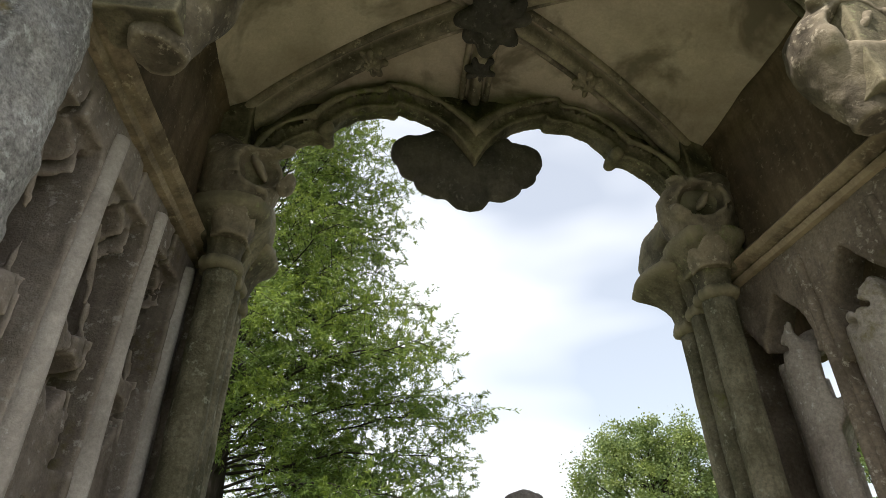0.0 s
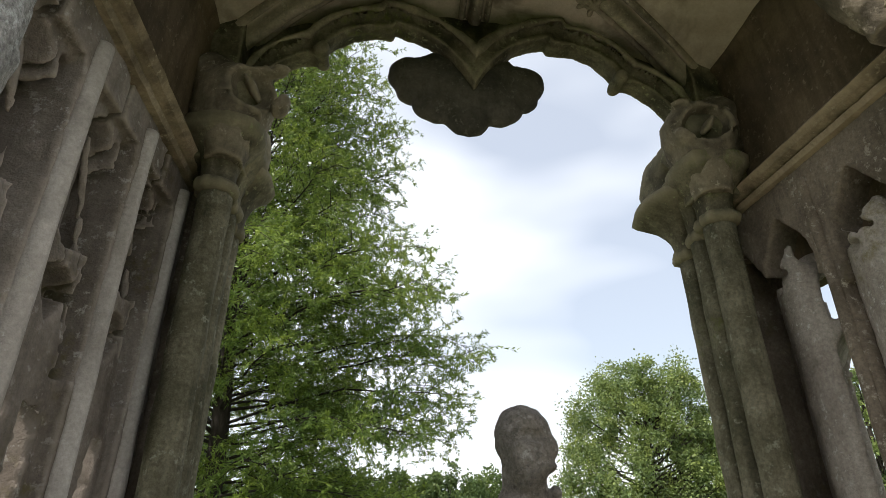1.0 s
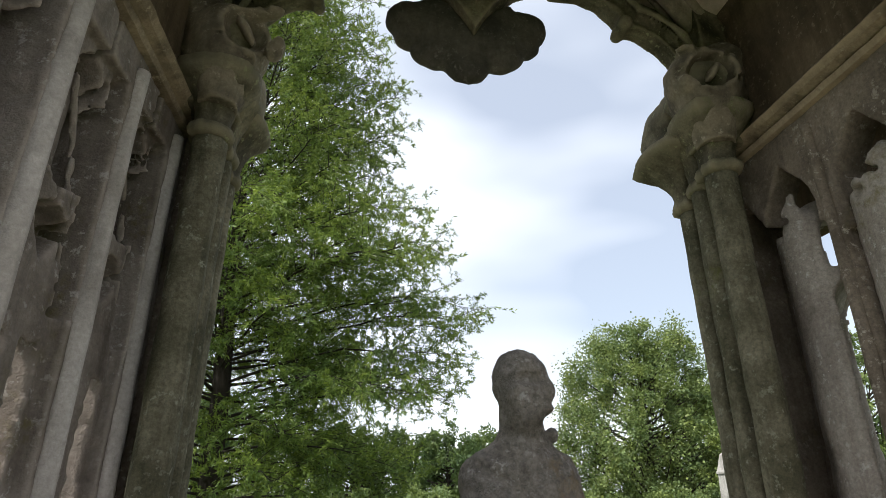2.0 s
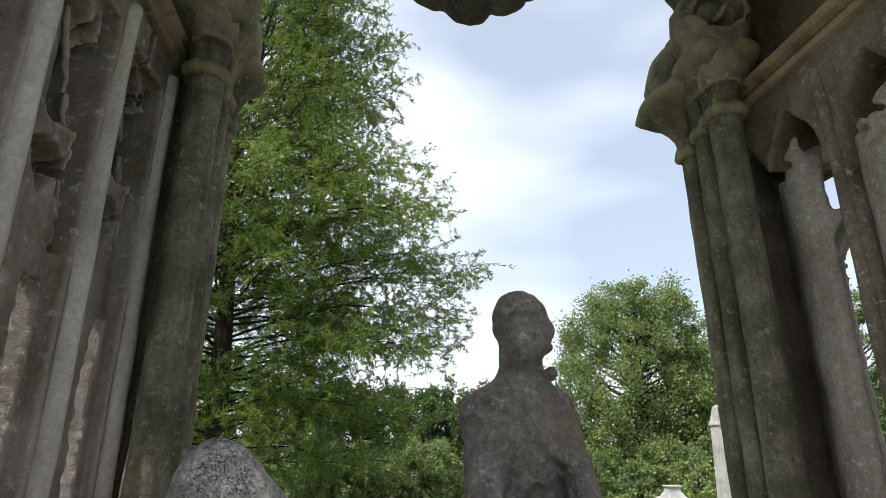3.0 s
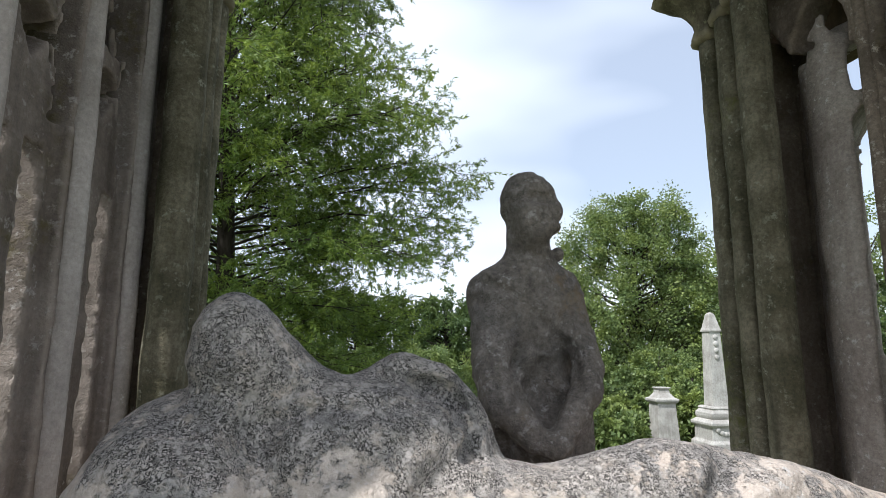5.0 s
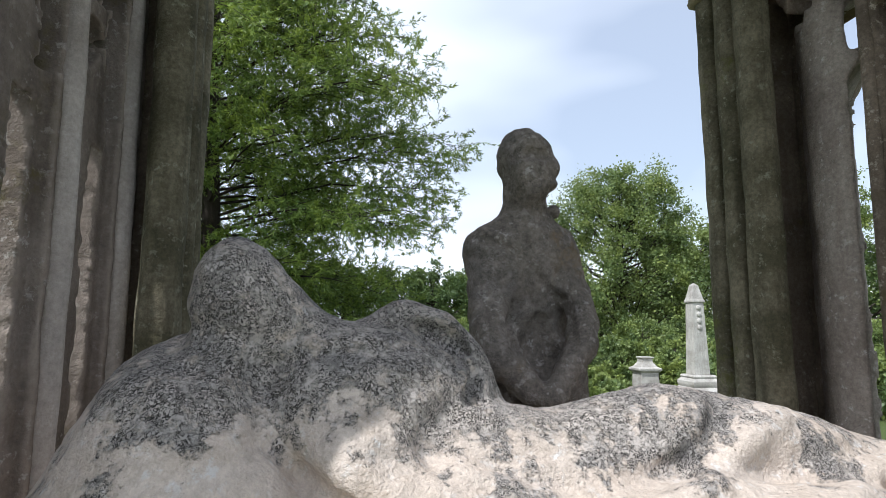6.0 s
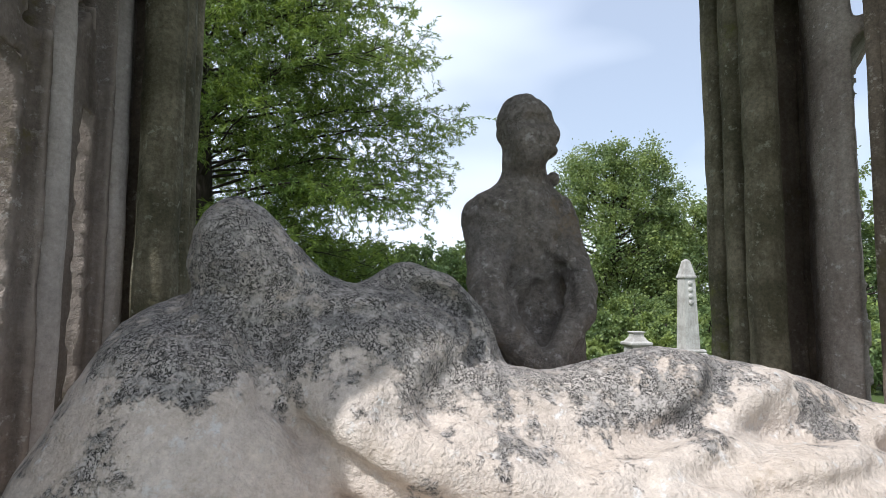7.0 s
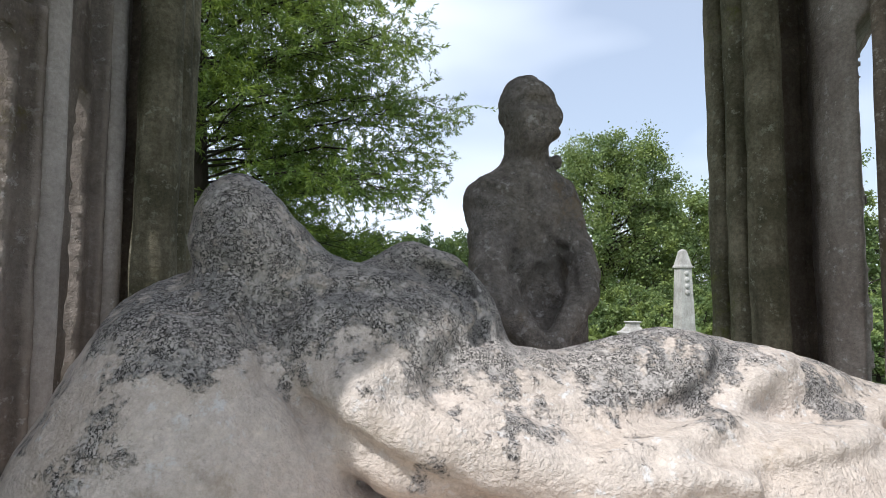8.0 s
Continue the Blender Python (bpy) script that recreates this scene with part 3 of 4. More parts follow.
def build_vault():
    nx, ny = 56, 30
    verts, faces = [], []
    for top in (0, 1):
        for i in range(nx + 1):
            for j in range(ny + 1):
                x, y = CX - 1.17 + 2.34 * i / nx, CY - 0.66 + 1.32 * j / ny
                z = vault_z(x, y) + 0.004 * noise.noise(Vector((x * 7, y * 7, 0)))
                verts.append((x, y, z if not top else max(z + 0.10, 4.10)))
    m = (nx + 1) * (ny + 1)
    for i in range(nx):
        for j in range(ny):
            a, b, c, d = i * (ny + 1) + j, (i + 1) * (ny + 1) + j, (i + 1) * (ny + 1) + j + 1, i * (ny + 1) + j + 1
            faces += [(a, d, c, b), (m + a, m + b, m + c, m + d)]
    for i in range(nx):
        for j in (0, ny):
            a, b = i * (ny + 1) + j, (i + 1) * (ny + 1) + j
            faces.append((a, b, m + b, m + a))
    for j in range(ny):
        for i in (0, nx):
            a, b = i * (ny + 1) + j, i * (ny + 1) + j + 1
            faces.append((a, b, m + b, m + a))
    mesh_ob("vault_web", verts, faces, STONE_VAULT, canopy, "stained tan plaster web of the vault")
    # moulded ribs
    prof = [(-0.070, 0.03), (-0.076, -0.012), (-0.068, -0.036), (-0.056, -0.040), (-0.047, -0.026), (-0.041, -0.006), (-0.033, -0.030), (-0.026, -0.066), (-0.014, -0.086),
            (0.014, -0.086), (0.026, -0.066), (0.033, -0.030), (0.041, -0.006), (0.047, -0.026), (0.056, -0.040), (0.068, -0.036), (0.076, -0.012), (0.070, 0.03)]
    for sx in (-1, 1):
        for sy in (-1, 1):
            pts = []
            for i in range(25):
                t = i / 24
                x, y = CX + sx * (0.05 + t * 1.03), CY + sy * (0.03 + t * 0.50)
                pts.append((x, y, vault_z(x, y) - 0.004 - 0.10 * max(0, t - 0.75)))
            v, f = sweep(pts, prof)
            mesh_ob("diagonal_rib", v, f, STONE_RIB, canopy, "dark moulded diagonal vault rib")
    for sy in (-1, 1):
        pts = [(CX, CY + sy * (0.05 + 0.44 * i / 12), vault_z(CX, CY + sy * 0.45 * i / 12) - 0.004 - 0.12 * max(0, i / 12 - 0.6)) for i in range(13)]
        v, f = sweep(pts, prof)
        mesh_ob("ridge_rib", v, f, STONE_RIB, canopy)

    def knob(c, r, seed, name, mat):
        lo, hi, h = [k - r * 1.7 for k in c], [k + r * 1.7 for k in c], r / 11
        P = field(lo, hi, h)
        rnd = random.Random(seed)
        d = ball(P, c, (r * 0.8, r * 0.8, r * 0.7))
        for k in range(8):
            a = k * 0.785 + rnd.uniform(-0.2, 0.2)
            q = (c[0] + math.cos(a) * r * 0.85, c[1] + math.sin(a) * r * 0.85, c[2] + rnd.uniform(-0.35, 0.2) * r)
            d = join(d, ball(P, q, (r * 0.4, r * 0.28, r * 0.3), (0, 0, math.degrees(a))), r * 0.15)
            q = (c[0] + math.cos(a + 0.4) * r * 0.6, c[1] + math.sin(a + 0.4) * r * 0.6, c[2] - r * 0.62)
            d = cut(d, ball(P, q, (r * 0.3, r * 0.09, r * 0.3), (0, 0, math.degrees(a + 0.4))), r * 0.1)
        d = d + 0.10 * r * grain(P, 2.2 / r)
        return skin(name, d, lo, h, mat, canopy)
    tagged(knob((CX, CY, 3.97), 0.135, 3, "vault_boss", STONE_BLACK), "dark carved leaf boss at the crown")
    for sx in (-1, 1):
        for sy in (-1, 1):
            x, y = CX + sx * 0.50, CY + sy * 0.27
            knob((x, y, vault_z(x, y) - 0.075), 0.060, 11 + sx + 2 * sy, "rib_knob", STONE_LEAF)
    for sy in (-1, 1):
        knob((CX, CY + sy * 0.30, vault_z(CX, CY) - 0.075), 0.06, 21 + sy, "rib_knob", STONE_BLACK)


build_vault()


def side_wall(side):
    """Pierced and blind tracery wall, worn soft, with three lights."""
    wall = thing("side_wall", (CX + side * WALL_X, CY, 1.0), "", "")
    for key in list(wall.keys()):
        del wall[key]
    m = wall.matrix_basis.copy()
    wall.parent, wall.matrix_parent_inverse = canopy, canopy.matrix_basis.inverted()
    wall.matrix_basis = m
    X0 = CX + side * WALL_X
    mid = X0 + side * (0.12 if side > 0 else 0.16)
    lo = (min(X0 - side * 0.05, X0 + side * 0.34), 1.06, 1.06)
    hi = (max(X0 - side * 0.05, X0 + side * 0.34), 2.36, 3.20)
    h = 0.0105
    P = field(lo, hi, h)
    face = (P[0] - X0) * side            # depth into the wall
    swelling = []
    d = slab(P, (mid, 1.705, 2.09), (0.12 if side > 0 else 0.16, 0.635, 1.03), 0.012)
    for rail, c in ((1.10, 1.285), (1.47, 1.66), (1.845, 2.03)):
        dy = np.abs(P[1] - c)
        if side > 0:
            # a swelling panel that ends in a ragged stump before a blind light, with a pierced slot beside it
            light = np.maximum(dy - np.clip((2.92 - P[2]) * 0.75, -0.05, 0.125), 2.45 - P[2])
            d = cut(d, np.maximum(light, face - 0.16), 0.012)
            d = cut(d, np.maximum(np.maximum(dy - 0.15, P[2] - 2.55), face - 0.16), 0.012)
            mid_y = np.abs(P[1] - c - 0.018)
            half = 0.132 - 0.22 * np.clip(P[2] - 2.52, 0, 1) + 0.02 * np.clip(1.45 - P[2], 0, 1)
            top = 2.69 + 0.05 * np.sin(P[1] * 31 + c) + 0.07 * grain(P, 22)
            stump = np.maximum(np.maximum(mid_y - half, P[2] - top), np.maximum(face - 0.18, 3.2 * mid_y * mid_y - face - 0.012))
            off = P[1] - (rail + 0.052)
            slot = np.maximum(np.maximum(-0.022 - off, off - 0.018 - 0.014 * np.clip(2.3 - P[2], 0, 1) - 1.3 * np.maximum(face, 0)),
                              np.maximum(P[2] - 2.40 - 0.4 * face + 1.2 * np.abs(off - 0.6 * face), 1.15 - P[2]))
            d = cut(d, slot, 0.010)
            e = np.clip(1 - ((P[2] - 2.53 - 0.42 * face) / 0.085) ** 2, -1, 1)
            eye = np.maximum(np.maximum(-0.020 * e - off - 0.15 * (P[2] - 2.53), off - 0.012 * e - 1.25 * np.maximum(face, 0)), -0.03 * e)
            d = cut(d, eye, 0.010)
            swelling.append(cut(cut(stump, slot, 0.010), eye, 0.010))
        else:
            # square-headed sunk bay with a deep pointed light, a transom with an eyelet arch, and slit-pierced panels
            d = cut(d, np.maximum(np.maximum(dy - 0.140, np.maximum(P[2] - 2.90, 1.10 - P[2])), face - 0.035), 0.003)
            wide = 0.128 * np.sqrt(np.clip((2.885 - P[2]) / 0.20, 0.001, 1)) + 0.018 * grain(P, 13)
            niche = np.maximum(dy - wide, face - 0.27)
            d = cut(d, np.maximum(niche, 2.472 + 0.25 * dy - P[2] + 0.25 * np.maximum(face - 0.05, 0)), 0.004)
            d = join(d, path_limb(P, [(X0 + side * 0.075, c + 0.122, 2.46), (X0 + side * 0.085, c + 0.085, 2.64), (X0 + side * 0.085, c, 2.865)], [0.014, 0.010, 0.012]), 0.008)
            wide = 0.080 * np.sqrt(np.clip((2.425 - P[2]) / 0.05, 0.001, 1)) * np.clip((P[2] - 2.27) / 0.10, 0.001, 1)
            scoop = (np.sqrt(((P[1] - c - 0.01) / wide) ** 2 + (np.maximum(face - 0.02, 0) / 0.12) ** 2) - 1) * 0.06
            d = cut(d, np.maximum(scoop, 2.27 - P[2]), 0.004)
            d = cut(d, np.maximum(np.maximum(np.abs(P[1] - (c + 0.127)) - 0.020, np.maximum(P[2] - 2.88, 2.16 - P[2])), face - 0.19), 0.003)
            d = cut(d, np.maximum(np.maximum(np.abs(P[1] - (c + 0.090)) - 0.007, np.maximum(P[2] - 2.86, 2.30 - P[2])), face - 0.125), 0.003)
            for at, wd in ((rail + 0.095, 0.052), (rail + 0.252, 0.034)):
                off = P[1] - at
                slot = np.maximum(np.maximum(off - wd, -wd - 1.0 * np.maximum(face - 0.05, 0) - off),
                                  np.maximum(P[2] - 1.98 - 2.1 * np.maximum(face, 0), 1.12 - P[2]))
                d = cut(d, slot, 0.008)
    if side > 0:
        d = cut(d, np.maximum(np.maximum(2.150 - P[1], P[2] - 2.86 + 1.5 * np.clip(2.26 - P[1], 0, 1)), face - 0.15), 0.012)
        stump = np.maximum(np.maximum(np.maximum(P[1] - 2.182, 2.09 - P[1]), P[2] - 2.60), np.maximum(face - 0.18, 3.2 * (P[1] - 2.048) ** 2 - face - 0.012))
        swelling.append(stump)
    d = d + 0.004 * grain(P, 7) + 0.004 * grain(P, 19) + 0.0035 * grain(P, 60)
    skin("tracery", d, lo, h, STONE_PANEL if side < 0 else STONE_WALL, wall, "eroded stone tracery with pointed lights")
    for e in swelling:
        e = e + 0.003 * grain(P, 7) + 0.003 * grain(P, 19) + 0.003 * grain(P, 60)
        skin("swelling_panel", e, lo, h, STONE_SWELL, wall, "pale swelling panel with a ragged broken top")
    # blind panels that close the lights; their dark colour also paints the recess shade
    for c in (1.285, 1.66, 2.03):
        if side > 0:
            lo, hi = (X0 + 0.115, c - 0.132, 2.68), (X0 + 0.23, c + 0.132, 2.89)
            part("blind_panel", block(lo, hi, 0.012), STONE_BAND, wall, "brown stained blind panel, darkened as recess shade")
            continue
        # a swelling, ragged panel standing in the niche
        lo, hi = (X0 - 0.24, c - 0.12, 2.44), (X0 - 0.06, c + 0.12, 2.90)
        Q = field(lo, hi, 0.009)
        top = 2.80 - 1.6 * np.maximum(c + 0.02 - Q[1], 0) + 0.05 * grain(Q, 16)
        swell = np.sqrt(((Q[1] - c - 0.012) / 0.088) ** 2 + ((Q[0] - X0 + 0.185) / 0.095) ** 2) - 1
        e = np.maximum(np.maximum(swell * 0.09, Q[2] - top), 2.45 - Q[2]) + 0.004 * grain(Q, 24)
        skin("blind_panel", e, lo, 0.009, STONE_PANEL, wall, "swelling broken panel in the niche")
        # Dark sheet behind the niche: its colour stands in for shade inside.
        part("niche_back", block((X0 - 0.30, c - 0.135, 2.44), (X0 - 0.25, c + 0.135, 2.895), 0.006), STONE_BAND, wall, "brown stained niche back, darkened as recess shade")
    # mullion rolls between the lights
    prof = [(math.cos(a * math.pi / 6), math.sin(a * math.pi / 6)) for a in range(12)]
    for c in (1.47, 1.845, 2.215)[:3 if side < 0 else 2]:
        for dy, depth, r, name in ((0.0, -0.006, 0.031, "mullion"), (0.044, 0.012, 0.008, "fillet")):
            if side > 0 and dy:
                continue
            pts, rad = [], []
            for i in range(120):
                t = i / 119
                pts.append((X0 + side * (depth + 0.004 * math.sin(7 * t + c)), c + dy * (1 - 0.25 * t) + 0.005 * math.sin(5 * t + c), 1.08 + t * (1.86 if dy else 1.90)))
                rad.append(r * (1 - 0.18 * t if side < 0 else 0.72 - 0.1 * t) * (1 + 0.10 * noise.noise(Vector((c * 9 + dy * 50, t * 14, side)))))
            v, f = sweep(pts, prof, (0, 1, 0), rad)
            mesh_ob(name, v, f, STONE_RAIL if side < 0 else STONE_WALL, wall, "smooth grey rounded mullion" if name == "mullion" and side < 0 else "")
    # string course
    s = -side
    prof = [(0.0, -0.055), (0.022 * s, -0.05), (0.03 * s, -0.03), (0.018 * s, -0.018), (0.05 * s, -0.004), (0.066 * s, 0.018), (0.05 * s, 0.036), (0.03 * s, 0.042), (0.0, 0.07)]
    prof = prof + [(-0.06 * s, 0.07), (-0.06 * s, -0.055)]
    pts = [(X0 + 0.004 * noise.noise(Vector((0, i * 0.8, side))), 1.10 + 1.20 * i / 24, 3.085) for i in range(25)]
    v = []
    for p in pts:
        v += [(p[0] + a, p[1], p[2] + b) for a, b in prof]
    m = len(prof)
    f = [(i * m + k, i * m + (k + 1) % m, (i + 1) * m + (k + 1) % m, (i + 1) * m + k) for i in range(24) for k in range(m)]
    f += [tuple(range(m))[::-1], tuple(24 * m + k for k in range(m))]
    mesh_ob("string_course", v, f, STONE_STRING, wall, "tan moulded string course", smooth=False)
    # plain band above the string, leaning in to the vault
    lo = (min(X0 - side * 0.12, X0 + side * 0.26), 1.06, 3.10)
    hi = (max(X0 - side * 0.12, X0 + side * 0.26), 2.30, 4.16)
    P = field(lo, hi, 0.02)
    face = (P[0] - X0) * side
    d = np.maximum(np.maximum(np.abs(P[1] - 1.675) - 0.61, np.abs(P[2] - 3.62) - 0.50), np.maximum(-face - 0.03 * np.clip((P[2] - 3.2) / 0.6, 0, 1), face - 0.23))
    d = join(d, limb(P, (X0 - side * 0.022, 1.06, 3.745), (X0 - side * 0.022, 2.30, 3.745), 0.028, 0.028), 0.01)
    d = d + 0.006 * grain(P, 8)
    # Band colour includes the dimmer light high in the canopy.
    skin("frieze_band", d, lo, 0.02, STONE_BAND, wall, "plain stained stone band, darkened for the weak light under the vault")


side_wall(-1)
side_wall(1)


# ---- the two carved figures ----
def reclining_figure():
    lo, hi, h = (-0.66, 0.98, 1.03), (1.60, 1.98, 1.76), 0.008
    P = field(lo, hi, h)
    d = slab(P, (0.56, 1.46, 1.08), (0.98, 0.44, 0.085), 0.05)
    # cushion and drapery heaped under the shoulders
    d = join(d, ball(P, (-0.228, 1.51, 1.14), (0.238, 0.36, 0.395)), 0.07)
    d = join(d, ball(P, (-0.215, 1.45, 1.10), (0.295, 0.31, 0.27)), 0.07)
    # torso, head, veil
    d = join(d, ball(P, (0.09, 1.51, 1.37), (0.25, 0.19, 0.178), (0, 8, 0)), 0.05)
    d = join(d, ball(P, (-0.168, 1.47, 1.60), (0.080, 0.095, 0.118)), 0.02)
    d = join(d, limb(P, (-0.14, 1.47, 1.59), (0.00, 1.50, 1.45), 0.082, 0.09), 0.04)
    d = join(d, limb(P, (-0.165, 1.45, 1.56), (-0.17, 1.44, 1.40), 0.07, 0.09), 0.03)
    # far shoulder and arm: a rounded crest with a hollow under its lip
    d = join(d, path_limb(P, [(0.06, 1.55, 1.50), (0.15, 1.525, 1.550), (0.225, 1.52, 1.527), (0.275, 1.505, 1.48), (0.305, 1.50, 1.40)], [0.05, 0.050, 0.050, 0.046, 0.05]), 0.02)
    d = join(d, ball(P, (0.26, 1.44, 1.38), (0.06, 0.07, 0.08)), 0.03)
    d = cut(d, path_limb(P, [(0.168, 1.480, 1.548), (0.200, 1.472, 1.534), (0.240, 1.472, 1.520), (0.275, 1.480, 1.490)], [0.012, 0.030, 0.028, 0.012]), 0.006)
    d = cut(d, limb(P, (0.288, 1.445, 1.465), (0.284, 1.415, 1.415), 0.014, 0.026), 0.006)
    # near arm and hand
    d = join(d, path_limb(P, [(-0.005, 1.45, 1.41), (0.07, 1.355, 1.305), (0.13, 1.325, 1.265), (0.26, 1.30, 1.235), (0.48, 1.25, 1.19)], [0.11, 0.10, 0.092, 0.075, 0.058]), 0.025)
    d = join(d, path_limb(P, [(0.42, 1.24, 1.205), (0.54, 1.21, 1.212), (0.648, 1.185, 1.206)], [0.05, 0.040, 0.021]), 0.02)
    d = cut(d, path_limb(P, [(0.48, 1.170, 1.190), (0.55, 1.160, 1.193), (0.64, 1.155, 1.190)], [0.010, 0.018, 0.016]), 0.006)
    # hips and legs under drapery
    d = join(d, path_limb(P, [(0.20, 1.46, 1.27), (0.45, 1.46, 1.245), (0.68, 1.48, 1.29), (0.95, 1.50, 1.25), (1.40, 1.52, 1.16)], [0.15, 0.140, 0.14, 0.125, 0.09]), 0.022)
    d = join(d, path_limb(P, [(0.45, 1.32, 1.18), (0.80, 1.30, 1.17), (1.25, 1.34, 1.12)], [0.11, 0.11, 0.09]), 0.035)
    # the long line between cushion and shoulder, deepest low down
    fold(P, d, 0.013, 0.008, [(-0.114, 1.42, 1.485), (-0.105, 1.375, 1.445)])
    fold(P, d, 0.016, 0.010, [(-0.107, 1.384, 1.444), (-0.09, 1.363, 1.399), (-0.064, 1.333, 1.344), (-0.018, 1.316, 1.307)])
    fold(P, d, 0.013, 0.026, [(-0.03, 1.32, 1.315), (0.03, 1.252, 1.283), (0.103, 1.229, 1.243), (0.181, 1.242, 1.203), (0.26, 1.22, 1.165)])
    fold(P, d, 0.022, -0.010, [(0.02, 1.30, 1.345), (0.08, 1.255, 1.295), (0.16, 1.235, 1.255)])
    # waist sunk between breast, arm and hip
    d = cut(d, ball(P, (0.295, 1.262, 1.385), (0.075, 0.070, 0.045), (0, 20, 0)), 0.018)
    # worn face and throat
    fold(P, d, 0.014, 0.005, [(-0.225, 1.42, 1.603), (-0.165, 1.39, 1.614), (-0.11, 1.41, 1.622)])
    fold(P, d, 0.020, 0.004, [(-0.135, 1.40, 1.655), (-0.105, 1.41, 1.64)])
    fold(P, d, 0.014, 0.005, [(-0.235, 1.42, 1.548), (-0.17, 1.39, 1.538), (-0.11, 1.41, 1.520)])
    fold(P, d, 0.016, -0.008, [(-0.145, 1.39, 1.505), (-0.125, 1.39, 1.490)])
    fold(P, d, 0.016, 0.010, [(-0.255, 1.44, 1.53), (-0.235, 1.42, 1.49), (-0.20, 1.38, 1.475)])
    # neckline of the shroud
    fold(P, d, 0.010, 0.008, [(-0.089, 1.414, 1.481), (-0.036, 1.399, 1.493), (0.037, 1.395, 1.503), (0.104, 1.377, 1.497), (0.158, 1.411, 1.515)])
    fold(P, d, 0.014, -0.006, [(-0.075, 1.43, 1.500), (-0.03, 1.42, 1.512), (0.04, 1.41, 1.523), (0.10, 1.40, 1.520)])
    # breast against the arm
    fold(P, d, 0.020, 0.026, [(0.262, 1.38, 1.432), (0.211, 1.336, 1.389), (0.182, 1.296, 1.349), (0.160, 1.267, 1.331), (0.120, 1.278, 1.345)])
    fold(P, d, 0.013, 0.014, [(0.168, 1.271, 1.328), (0.22, 1.263, 1.306), (0.281, 1.256, 1.29), (0.35, 1.243, 1.276), (0.423, 1.24, 1.272), (0.50, 1.215, 1.25)])
    # drapery sweeping round hip and knee
    fold(P, d, 0.024, 0.022, [(0.787, 1.422, 1.392), (0.725, 1.356, 1.350), (0.625, 1.283, 1.308), (0.519, 1.256, 1.285), (0.425, 1.243, 1.278)])
    fold(P, d, 0.020, -0.012, [(0.73, 1.40, 1.395), (0.66, 1.34, 1.348), (0.56, 1.28, 1.320), (0.46, 1.27, 1.308), (0.34, 1.275, 1.308)])
    fold(P, d, 0.026, -0.016, [(0.90, 1.42, 1.365), (0.80, 1.345, 1.335), (0.70, 1.275, 1.295), (0.582, 1.235, 1.262), (0.46, 1.215, 1.250)])
    fold(P, d, 0.022, 0.012, [(1.184, 1.455, 1.294), (0.943, 1.359, 1.3), (0.73, 1.249, 1.272), (0.62, 1.222, 1.25)])
    fold(P, d, 0.030, -0.014, [(1.20, 1.40, 1.270), (1.02, 1.30, 1.262), (0.86, 1.225, 1.245), (0.74, 1.205, 1.232)])
    fold(P, d, 0.010, 0.022, [(1.20, 1.34, 1.245), (0.99, 1.250, 1.232), (0.809, 1.198, 1.226), (0.722, 1.190, 1.220), (0.671, 1.18, 1.210)])
    fold(P, d, 0.020, 0.008, [(0.287, 1.381, 1.377), (0.351, 1.323, 1.336), (0.447, 1.29, 1.311), (0.563, 1.313, 1.323), (0.643, 1.352, 1.375)])
    fold(P, d, 0.012, 0.007, [(0.36, 1.40, 1.372), (0.42, 1.36, 1.348), (0.50, 1.345, 1.345), (0.57, 1.37, 1.372)])
    d = d + 0.005 * grain(P, 6) + 0.003 * grain(P, 15) + 0.0028 * grain(P, 34) + 0.0018 * grain(P, 62)
    ob = skin("reclining_statue", d, lo, h, STONE_EFFIGY)
    tagged(ob, "worn pale marble reclining figure with dark lichen, lying on the tomb", "statue")


